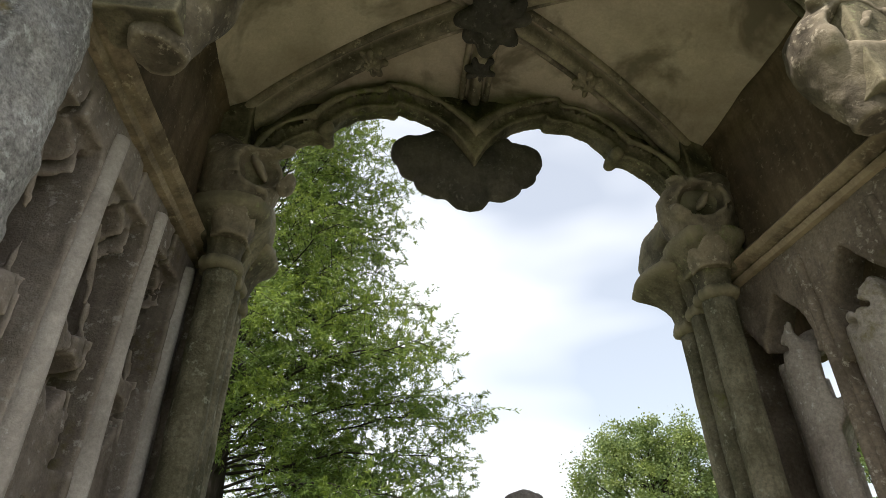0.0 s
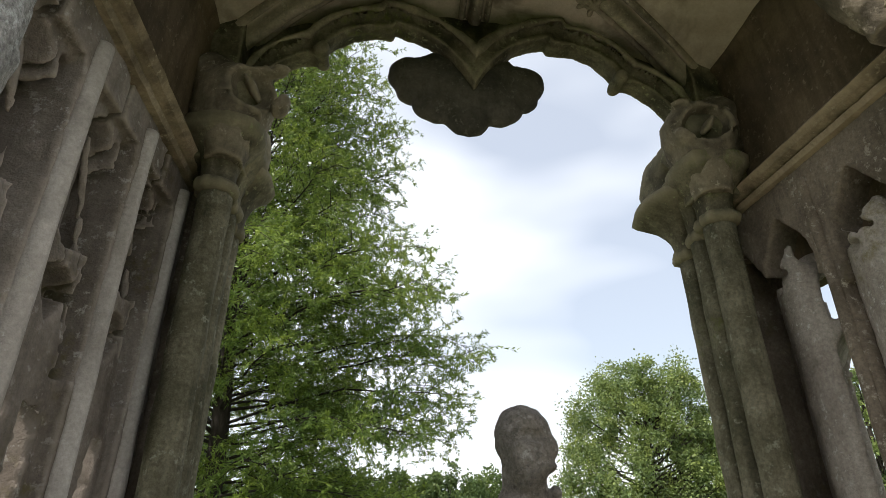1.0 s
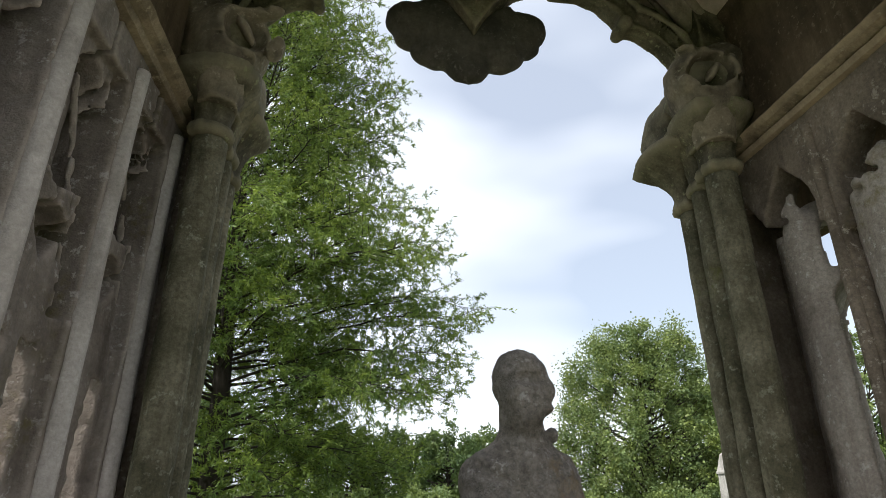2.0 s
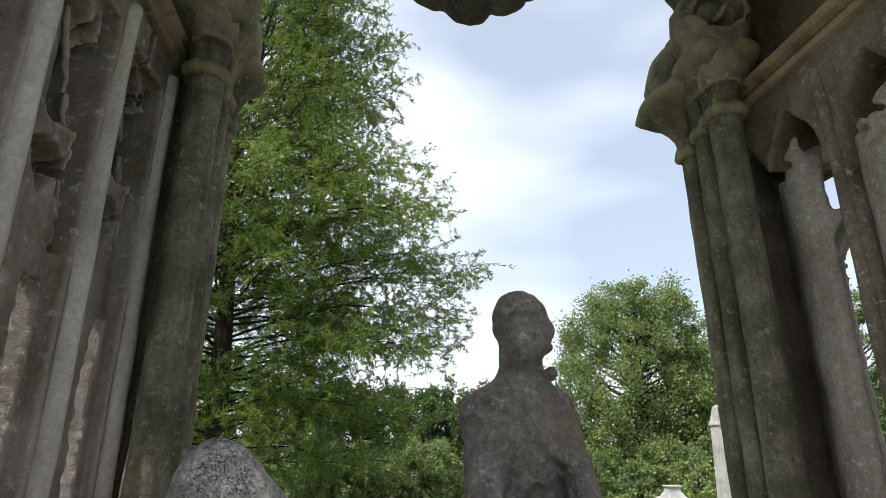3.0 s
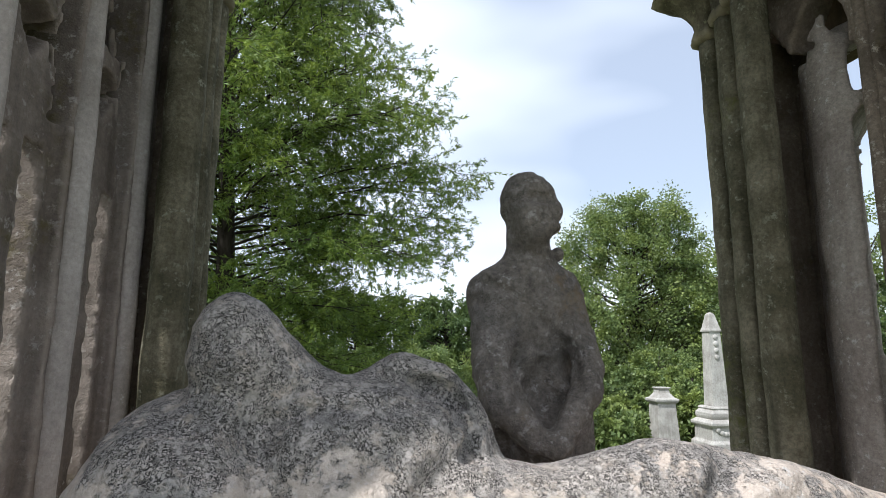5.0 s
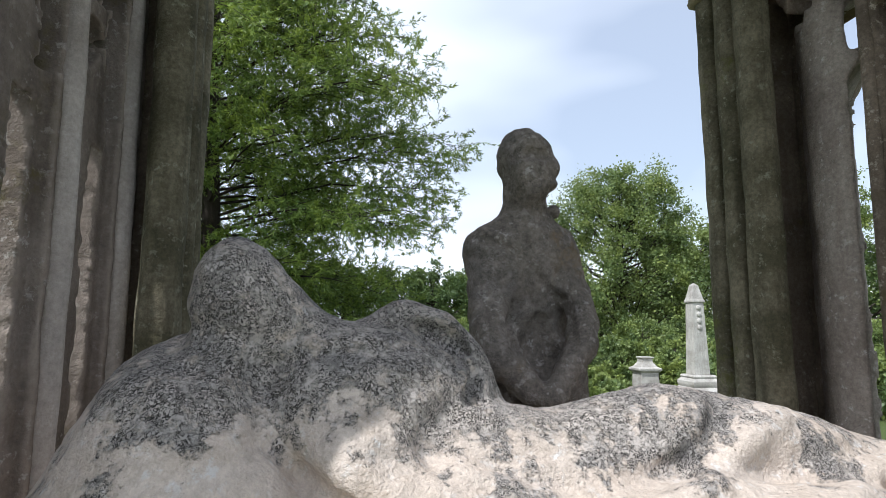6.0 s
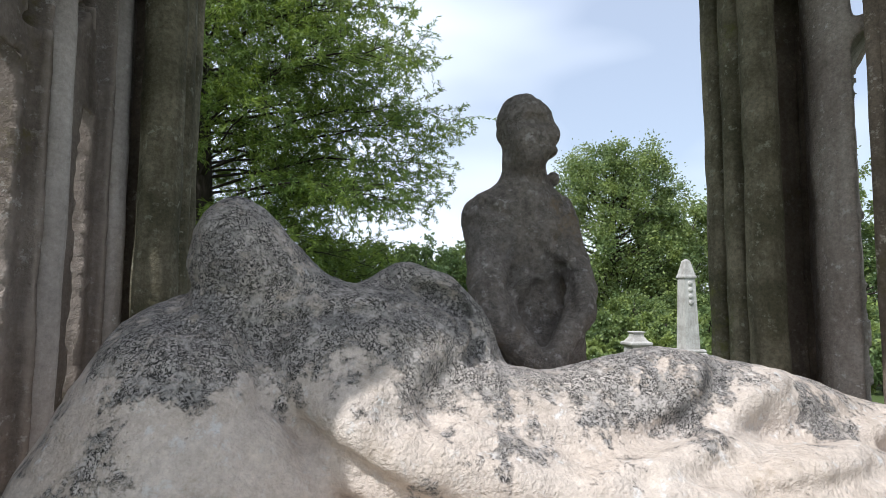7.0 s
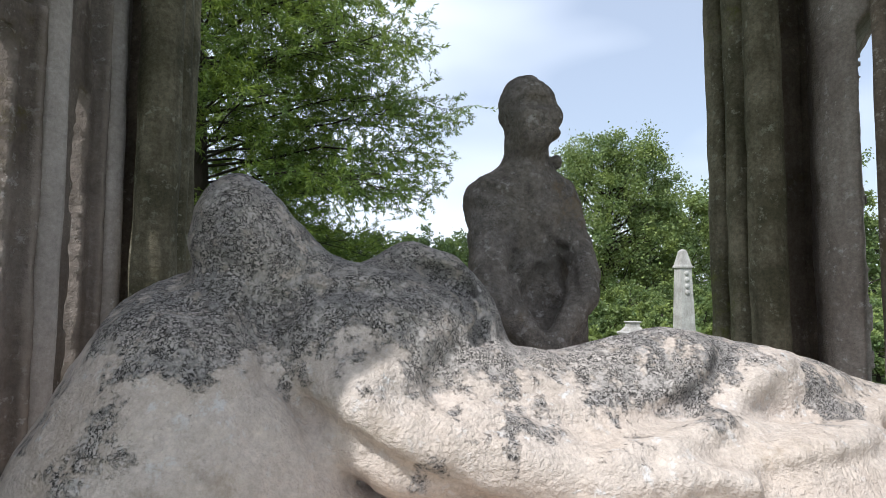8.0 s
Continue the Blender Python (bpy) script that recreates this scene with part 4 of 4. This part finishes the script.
def kneeling_figure():
    lo, hi, h = (0.30, 1.80, 1.04), (0.92, 2.36, 2.26), 0.0075
    P = field(lo, hi, h)
    c = 0.588
    # head, turned a little aside
    d = ball(P, (c - 0.004, 2.09, 2.082), (0.090, 0.105, 0.096))
    d = join(d, ball(P, (c + 0.004, 2.06, 2.00), (0.068, 0.085, 0.085)), 0.03)
    d = join(d, ball(P, (c + 0.058, 2.05, 2.040), (0.040, 0.05, 0.045)), 0.015)
    d = join(d, ball(P, (c + 0.058, 2.04, 1.982), (0.030, 0.04, 0.022)), 0.012)
    d = cut(d, ball(P, (c + 0.02, 1.985, 2.07), (0.06, 0.02, 0.016)), 0.02)
    d = cut(d, ball(P, (c + 0.01, 1.975, 2.0), (0.05, 0.015, 0.03)), 0.02)
    d = join(d, limb(P, (c - 0.005, 2.10, 1.95), (c, 2.11, 1.82), 0.064, 0.085), 0.03)
    # trunk, caped shoulders and skirt
    d = join(d, ball(P, (c - 0.008, 2.12, 1.71), (0.170, 0.11, 0.185)), 0.05)
    d = join(d, ball(P, (c, 2.13, 1.46), (0.14, 0.10, 0.24)), 0.05)
    d = join(d, slab(P, (0.594, 2.11, 1.25), (0.162, 0.12, 0.25), 0.05), 0.02)
    d = join(d, ball(P, (0.452, 2.11, 1.780), (0.066, 0.08, 0.07)), 0.05)
    d = join(d, ball(P, (0.704, 2.11, 1.765), (0.054, 0.075, 0.07)), 0.05)
    for x in (0.475, 0.690):
        d = join(d, limb(P, (c, 2.11, 1.885), (x, 2.11, 1.810), 0.052, 0.048), 0.03)
    # hollow front between the arms
    d = cut(d, ball(P, (0.603, 1.985, 1.470), (0.098, 0.098, 0.125)), 0.02)
    # arms that meet low in front
    d = join(d, path_limb(P, [(0.466, 2.09, 1.76), (0.452, 2.06, 1.66), (0.450, 2.01, 1.55), (0.474, 1.965, 1.455), (0.545, 1.935, 1.375), (0.600, 1.925, 1.340)], [0.056, 0.062, 0.066, 0.060, 0.046, 0.036]), 0.016)
    d = join(d, path_limb(P, [(0.700, 2.09, 1.77), (0.722, 2.05, 1.66), (0.732, 2.00, 1.545), (0.715, 1.965, 1.485), (0.655, 1.935, 1.415), (0.605, 1.925, 1.350)], [0.050, 0.050, 0.048, 0.046, 0.038, 0.034]), 0.014)
    d = join(d, ball(P, (0.603, 1.93, 1.350), (0.05, 0.04, 0.04)), 0.02)
    d = cut(d, path_limb(P, [(0.476, 1.95, 1.400), (0.466, 1.99, 1.360), (0.474, 2.00, 1.310)], [0.012, 0.026, 0.024]), 0.006)
    # slits beside the neck, and a stub behind the shoulder
    d = cut(d, path_limb(P, [(c - 0.076, 2.02, 1.950), (c - 0.082, 2.03, 1.875)], [0.012, 0.024]), 0.012)
    d = cut(d, path_limb(P, [(c + 0.08, 2.02, 1.955), (c + 0.085, 2.03, 1.885)], [0.02, 0.026]), 0.02)
    d = join(d, ball(P, (c + 0.098, 2.10, 1.912), (0.020, 0.024, 0.022)), 0.006)
    # worn folds of the cape
    fold(P, d, 0.014, -0.012, [(0.43, 2.05, 1.845), (0.47, 2.02, 1.825), (0.51, 2.005, 1.80)])
    fold(P, d, 0.010, 0.012, [(0.44, 2.02, 1.815), (0.48, 2.005, 1.795), (0.52, 1.995, 1.775)])
    fold(P, d, 0.013, 0.020, [(0.520, 2.0, 1.60), (0.512, 1.99, 1.54), (0.520, 1.97, 1.47)])
    fold(P, d, 0.013, 0.020, [(0.684, 2.0, 1.60), (0.690, 1.99, 1.54), (0.680, 1.97, 1.48)])
    fold(P, d, 0.020, -0.014, [(0.60, 2.0, 1.74), (0.64, 2.0, 1.69), (0.68, 2.01, 1.65)])
    fold(P, d, 0.010, 0.014, [(0.60, 2.0, 1.70), (0.635, 2.0, 1.655), (0.675, 2.005, 1.625)])
    fold(P, d, 0.016, -0.010, [(0.65, 2.01, 1.75), (0.69, 2.02, 1.70), (0.70, 2.02, 1.66)])
    fold(P, d, 0.010, 0.010, [(0.55, 2.0, 1.77), (0.56, 2.0, 1.70), (0.585, 2.0, 1.62), (0.60, 2.0, 1.58)])
    fold(P, d, 0.012, 0.012, [(0.60, 2.03, 1.57), (0.605, 2.03, 1.50), (0.60, 2.02, 1.44)])
    fold(P, d, 0.008, -0.010, [(0.575, 2.0, 1.815), (0.585, 2.0, 1.80)])
    cloth = np.clip((1.86 - P[2]) / 0.05, 0, 1)
    d = d + cloth * 0.010 * np.abs(grain(P, 16)) - 0.003 * cloth + 0.005 * grain(P, 10) + 0.004 * grain(P, 26) + 0.003 * grain(P, 55)
    ob = skin("kneeling_statue", d, lo, h, STONE_FIGURE)
    tagged(ob, "dark weathered stone kneeling figure with folded arms on the tomb", "statue")


reclining_figure()
kneeling_figure()


# ---- grave markers ----
def tapered(levels, at):
    """A square shaft through (half width, z) levels."""
    bm = bmesh.new()
    rings = []
    for w, z in levels:
        rings.append([bm.verts.new((at[0] + a * w, at[1] + b * w, z)) for a, b in ((-1, -1), (1, -1), (1, 1), (-1, 1))])
    for r, q in zip(rings, rings[1:]):
        for k in range(4):
            bm.faces.new((r[k], r[(k + 1) % 4], q[(k + 1) % 4], q[k]))
    bm.faces.new(rings[0][::-1])
    bm.faces.new(rings[-1])
    bmesh.ops.bevel(bm, geom=bm.edges[:], offset=0.008, segments=1, affect="EDGES")
    return bm


def tall_obelisk(x, y):
    g = GROUND_Z
    ob = thing("obelisk", (x, y, g), "tall pale carved granite obelisk on a stepped base", "obelisk")
    part("base", tapered([(0.52, g - 0.05), (0.52, g + 0.18)], (x, y)), GRANITE, ob)
    pedestal = part("pedestal", tapered([(0.42, g + 0.18), (0.42, g + 0.30), (0.36, g + 0.36), (0.35, g + 0.62), (0.41, g + 0.68), (0.41, g + 0.73), (0.32, g + 0.80)], (x, y)), GRANITE, ob)
    part("collar", tapered([(0.31, g + 0.80), (0.33, g + 0.86), (0.33, g + 0.93), (0.27, g + 1.0), (0.29, g + 1.03), (0.26, g + 1.07)], (x, y)), GRANITE, ob)
    shaft = part("shaft", tapered([(0.185, g + 1.07), (0.140, g + 2.72)], (x, y)), GRANITE, ob)
    part("cap", tapered([(0.165, g + 2.70), (0.165, g + 2.74), (0.145, g + 2.78), (0.085, g + 3.05), (0.075, g + 3.10), (0.02, g + 3.15)], (x, y)), GRANITE, ob)
    for k in range(4):
        bm = bmesh.new()
        bmesh.ops.create_uvsphere(bm, u_segments=10, v_segments=6, radius=0.062, matrix=Matrix.Translation((x, y - 0.145 - 0.005 * k, g + 2.58 - 0.15 * k)) @ Matrix.Diagonal((1, 0.45, 1, 1)))
        part("carved_medallion", bm, GRANITE, shaft, smooth=True)
    for s in (-1, 1):
        bm = bmesh.new()
        for k in range(4):
            bmesh.ops.create_uvsphere(bm, u_segments=8, v_segments=5, radius=0.07, matrix=Matrix.Translation((x + s * (0.05 + 0.09 * k), y - 0.36, g + 0.5 + 0.035 * k * k * 0.6)) @ Matrix.Diagonal((1, 0.5, 0.8, 1)))
        part("swag", bm, GRANITE, pedestal, smooth=True)


def short_marker(x, y):
    g = GROUND_Z
    ob = thing("grave_pillar", (x, y, g), "short pale tapered grave pillar with a moulded cap", "grave marker")
    part("base", tapered([(0.34, g - 0.05), (0.34, g + 0.12), (0.28, g + 0.17)], (x, y)), GRANITE, ob)
    part("shaft", tapered([(0.265, g + 0.17), (0.225, g + 1.03)], (x, y)), GRANITE, ob)
    part("cap", tapered([(0.23, g + 1.03), (0.29, g + 1.09), (0.29, g + 1.14), (0.22, g + 1.17), (0.14, g + 1.28), (0.13, g + 1.36), (0.16, g + 1.38), (0.16, g + 1.41)], (x, y)), GRANITE, ob)


tall_obelisk(7.88, 12.75)
short_marker(7.20, 13.9)


# ---- trees ----
def tube(V, F, pts, radii, sides=6):
    base = len(V)
    for i, p in enumerate(pts):
        d = (pts[min(i + 1, len(pts) - 1)] - pts[max(i - 1, 0)]).normalized()
        s = d.cross(Vector((0.31, 0.2, 0.93))).normalized()
        u = s.cross(d)
        for k in range(sides):
            a = 2 * math.pi * k / sides
            V.append(p + (s * math.cos(a) + u * math.sin(a)) * radii[i])
    for i in range(len(pts) - 1):
        for k in range(sides):
            j = (k + 1) % sides
            F.append((base + i * sides + k, base + i * sides + j, base + (i + 1) * sides + j, base + (i + 1) * sides + k))


def leaf_mesh(name, centres, ways, length, width, mat, parent, rng, droop=0.0):
    """Four-cornered leaves, one island each, from rows of stem points and directions."""
    n = len(centres)
    ways = ways / np.linalg.norm(ways, axis=1, keepdims=True)
    side = np.cross(ways, rng.normal(size=(n, 3)))
    side /= np.linalg.norm(side, axis=1, keepdims=True) + 1e-9
    L = length * rng.uniform(0.65, 1.2, (n, 1))
    W = width * rng.uniform(0.7, 1.25, (n, 1))
    a = centres
    m = centres + ways * L * 0.45
    tip = centres + ways * L
    tip[:, 2] -= droop * L[:, 0]
    verts = np.stack([a, m + side * W / 2, tip, m - side * W / 2], 1).reshape(-1, 3)
    me = bpy.data.meshes.new(name)
    me.vertices.add(4 * n)
    me.vertices.foreach_set("co", verts.astype(np.float32).ravel())
    me.loops.add(4 * n)
    me.loops.foreach_set("vertex_index", np.arange(4 * n, dtype=np.int32))
    me.polygons.add(n)
    me.polygons.foreach_set("loop_start", np.arange(0, 4 * n, 4, dtype=np.int32))
    me.update(calc_edges=True)
    me.materials.append(mat)
    ob = new(name, me)
    return attach(ob, parent)


def oak_tree(x, y, z0, top, radius_at, seed, label):
    """A leader with many spreading limbs; leaves in star-like tufts on fine twigs."""
    rnd, rng = random.Random(seed), np.random.default_rng(seed)
    tree = thing("oak_tree", (x, y, z0), label, "tree")
    V, F = [], []
    leader = [Vector((x + 0.15 * math.sin(0.5 * k), y + 0.1 * math.sin(k), z0 + (top - z0) * k / 16)) for k in range(17)]
    tube(V, F, leader, [0.24 * (1 - k / 17) ** 0.9 + 0.012 for k in range(17)], 9)
    C, D = [], []
    n = 235
    for i in range(n):
        t = (i + rnd.random()) / n
        z = z0 + 1.6 + (top - z0 - 1.9) * t ** 0.92
        az = i * 2.39996 + rnd.uniform(-0.4, 0.4)
        reach = radius_at(z - z0) * rnd.uniform(0.74, 1.0)
        rise = (-0.10 + 0.85 * t ** 1.2) + rnd.uniform(-0.10, 0.14)
        p0 = Vector((x, y, z - reach * max(rise, 0) * 0.55))
        dirv = Vector((math.cos(az), math.sin(az), 0))
        pts = []
        for k in range(8):
            s = k / 7
            p = p0 + dirv * reach * s + Vector((0, 0, reach * (rise * s + 0.10 * math.sin(2.6 * s))))
            p += Vector((noise.noise(Vector((i, s * 3, 1))), noise.noise(Vector((i, s * 3, 5))), noise.noise(Vector((i, s * 3, 9))))) * 0.16 * s * reach * 0.5
            pts.append(p)
        r0 = 0.010 + 0.0055 * reach
        tube(V, F, pts, [r0 * (1 - 0.88 * k / 7) for k in range(8)], 5)
        across = Vector((-dirv.y, dirv.x, 0))
        m = int(6 + reach * 4.2)
        for j in range(m):
            s = 0.22 + 0.78 * (j + rnd.random()) / m
            q = s * 7
            k = min(6, int(q))
            a = pts[k].lerp(pts[k + 1], q - k)
            sd = 1 if j % 2 else -1
            ln = reach * rnd.uniform(0.14, 0.32) * (1.15 - 0.7 * s) + 0.25
            dv = (dirv * rnd.uniform(0.5, 1.0) + across * sd * rnd.uniform(0.5, 1.1) + Vector((0, 0, rnd.uniform(-0.75, 0.85)))).normalized()
            b = a + dv * ln
            mid = a.lerp(b, 0.5) + Vector((0, 0, 0.05 * ln))
            tube(V, F, [a, mid, b], [0.008, 0.006, 0.003], 3)
            tw = max(3, int(ln * 7.5))
            for w in range(tw):
                f = 0.25 + 0.75 * (w + rnd.random()) / tw
                e = a.lerp(b, f)
                off = Vector((rnd.gauss(0, 1), rnd.gauss(0, 1), rnd.gauss(0, 1.0))) * 0.165
                tip = e + off + dv * 0.09
                cnt = rnd.randint(17, 23)
                for q2 in range(cnt):
                    C.append(e.lerp(tip, rnd.random()))
                    o = Vector((rnd.gauss(0, 1), rnd.gauss(0, 1), rnd.gauss(0, 0.8)))
                    D.append(o.normalized() + dv * 0.45 + off * 2.5)
    me_ob = mesh_ob("trunk", V, F, BARK, tree, "dark trunk and spreading limbs")
    leaf_mesh("crown", np.array(C), np.array(D), 0.106, 0.026, LEAF_OAK, tree, rng, 0.08)
    return tree


def oak_radius(z):
    knots = ((0, 3.0), (2.0, 4.6), (4.2, 5.6), (6.0, 6.7), (7.2, 5.3), (8.5, 4.6), (12.8, 3.9), (15.6, 2.2), (17.6, 0.5))
    for (a, ra), (b, rb) in zip(knots, knots[1:]):
        if z <= b:
            return ra + (rb - ra) * (z - a) / (b - a)
    return 0.5


oak_tree(-3.3, 14.0, GROUND_Z, 17.0, oak_radius, 5, "tall oak with narrow green leaves and dark spreading limbs")


def broad_tree(name, x, y, z0, top, rx, ry, clumps, leaves, leaf, seed, label, mat, low=0.12, trunk_r=0.28, taper=0.55):
    """Forked trunk, limbs to many ragged clumps of leaves."""
    rnd, rng = random.Random(seed), np.random.default_rng(seed)
    tree = thing(name, (x, y, z0), label, "tree" if name != "shrub" else "shrub", "cemetery trees" if name != "shrub" else "cemetery shrubs")
    V, F, C, D = [], [], [], []
    H = top - z0
    fork = Vector((x, y, z0 + H * 0.30))
    tube(V, F, [Vector((x, y, z0 - 0.1)), Vector((x + 0.05, y, z0 + H * 0.15)), fork, Vector((x - 0.1, y, z0 + H * 0.6)), Vector((x, y, z0 + H * 0.9))],
         [trunk_r, trunk_r * 0.8, trunk_r * 0.65, trunk_r * 0.3, 0.02], 8)
    for i in range(clumps):
        t = (i + rnd.random()) / clumps
        zc = z0 + H * (low + (0.96 - low) * t)
        s = (zc - z0) / H
        env = math.sqrt(max(0.02, 1 - ((s - 0.42) / 0.60) ** 2)) if s > 0.42 else 1 - taper * (0.42 - s)
        rr = math.sqrt(rnd.random()) * 0.92 if rnd.random() < 0.35 else rnd.uniform(0.72, 1.0)
        az = i * 2.39996 + rnd.uniform(-0.3, 0.3)
        c = Vector((x + math.cos(az) * rx * env * rr, y + math.sin(az) * ry * env * rr, zc))
        size = rnd.uniform(0.5, 1.05) * (rx + ry) * 0.095
        a = Vector((x, y, max(z0 + H * 0.12, zc - H * rnd.uniform(0.12, 0.25))))
        mid = a.lerp(c, 0.55) + Vector((0, 0, -0.03 * H))
        tube(V, F, [a, mid, c], [trunk_r * 0.22, trunk_r * 0.13, 0.01], 5)
        m = int(leaves * rnd.uniform(0.7, 1.3))
        sub = rng.normal(size=(7, 3)) * np.array([0.55, 0.55, 0.5])
        pick = rng.integers(0, 7, m)
        pts = sub[pick] + rng.normal(size=(m, 3)) * 0.34
        C.append(np.array(c) + pts * size)
        D.append(rng.normal(size=(m, 3)) + pts * 0.8 + np.array([0, 0, 0.35]))
    mesh_ob("trunk", V, F, BARK, tree)
    leaf_mesh("crown", np.concatenate(C), np.concatenate(D), leaf, leaf * 0.62, mat, tree, rng, 0.15)
    return tree


broad_tree("broadleaf_tree", 14.5, 30.0, GROUND_Z, 9.9, 4.4, 4.2, 160, 520, 0.155, 3, "rounded broadleaf tree with dense fresh green crown", LEAF_BROAD)
broad_tree("broadleaf_tree", 20.5, 33.0, GROUND_Z, 7.6, 4.2, 4.0, 70, 420, 0.22, 13, "lower broadleaf tree beside the rounded tree", LEAF_BROAD)
broad_tree("broadleaf_tree", 5.0, 36.0, GROUND_Z, 4.6, 3.6, 3.0, 50, 420, 0.22, 23, "small distant green tree behind the monument", LEAF_FAR)
broad_tree("broadleaf_tree", 9.0, 40.0, GROUND_Z, 5.0, 4.0, 3.0, 50, 380, 0.24, 29, "small distant green tree in a row", LEAF_FAR)
broad_tree("broadleaf_tree", -0.5, 38.0, GROUND_Z, 5.2, 4.5, 3.0, 50, 380, 0.24, 31, "small distant green tree behind the oak", LEAF_FAR)
broad_tree("broadleaf_tree", -9.0, 36.0, GROUND_Z, 6.5, 4.5, 3.5, 50, 380, 0.24, 37, "distant green tree behind the oak", LEAF_FAR)
broad_tree("broadleaf_tree", 25.2, 27.5, GROUND_Z, 9.8, 2.7, 2.6, 60, 300, 0.18, 47, "taller dark green tree seen past the canopy wall", LEAF_BROAD)
broad_tree("broadleaf_tree", 28.0, 26.0, GROUND_Z, 5.6, 3.6, 3.4, 60, 260, 0.20, 41, "thin pale green tree seen past the canopy wall", LEAF_FAR)
broad_tree("broadleaf_tree", 24.0, 24.5, GROUND_Z, 3.4, 2.6, 2.4, 36, 300, 0.18, 43, "low green tree seen past the canopy wall", LEAF_FAR)
BACK_ROW = ((9.6, 25.0, 2.0, 1.6), (12.5, 24.0, 2.3, 1.8), (15.5, 25.0, 2.6, 1.9), (18.5, 26.0, 2.6, 2.0), (3.0, 27.0, 2.4, 2.0), (6.2, 28.0, 2.2, 2.0), (-0.5, 24.0, 2.2, 2.2), (-4.5, 24.0, 2.6, 2.4), (4.6, 16.5, 1.25, 1.3))
MID_ROW = ((6.4, 17.2, 1.5, 1.2), (8.2, 17.0, 1.7, 1.3), (10.2, 17.6, 1.6, 1.4), (12.4, 18.5, 1.8, 1.5), (2.2, 17.5, 1.6, 1.5), (0.0, 17.0, 1.7, 1.5), (12.9, 12.6, 1.25, 1.1), (5.4, 15.0, 0.95, 0.8), (6.5, 15.2, 1.05, 0.8))
FRONT_ROW = ((8.9, 14.7, 1.1, 0.9), (10.4, 14.8, 1.2, 0.9), (7.7, 15.4, 1.0, 0.8), (3.9, 15.2, 1.0, 0.8), (5.9, 13.7, 0.75, 0.75), (4.9, 13.9, 0.75, 0.7), (6.4, 14.4, 0.85, 0.55), (8.6, 15.6, 1.2, 0.9), (16.5, 16.0, 1.5, 1.6), (19.0, 18.5, 2.0, 1.9), (22.5, 20.5, 2.4, 2.2), (15.0, 19.0, 1.8, 1.6))
for k, (x, y, h, r) in enumerate(BACK_ROW + MID_ROW + FRONT_ROW):
    broad_tree("shrub", x, y, GROUND_Z, GROUND_Z + h, r, r * 0.8, 26, 330, 0.13, 60 + k, "dense rounded green shrub on the grass", LEAF_BROAD, low=0.05, trunk_r=0.06, taper=0.2)
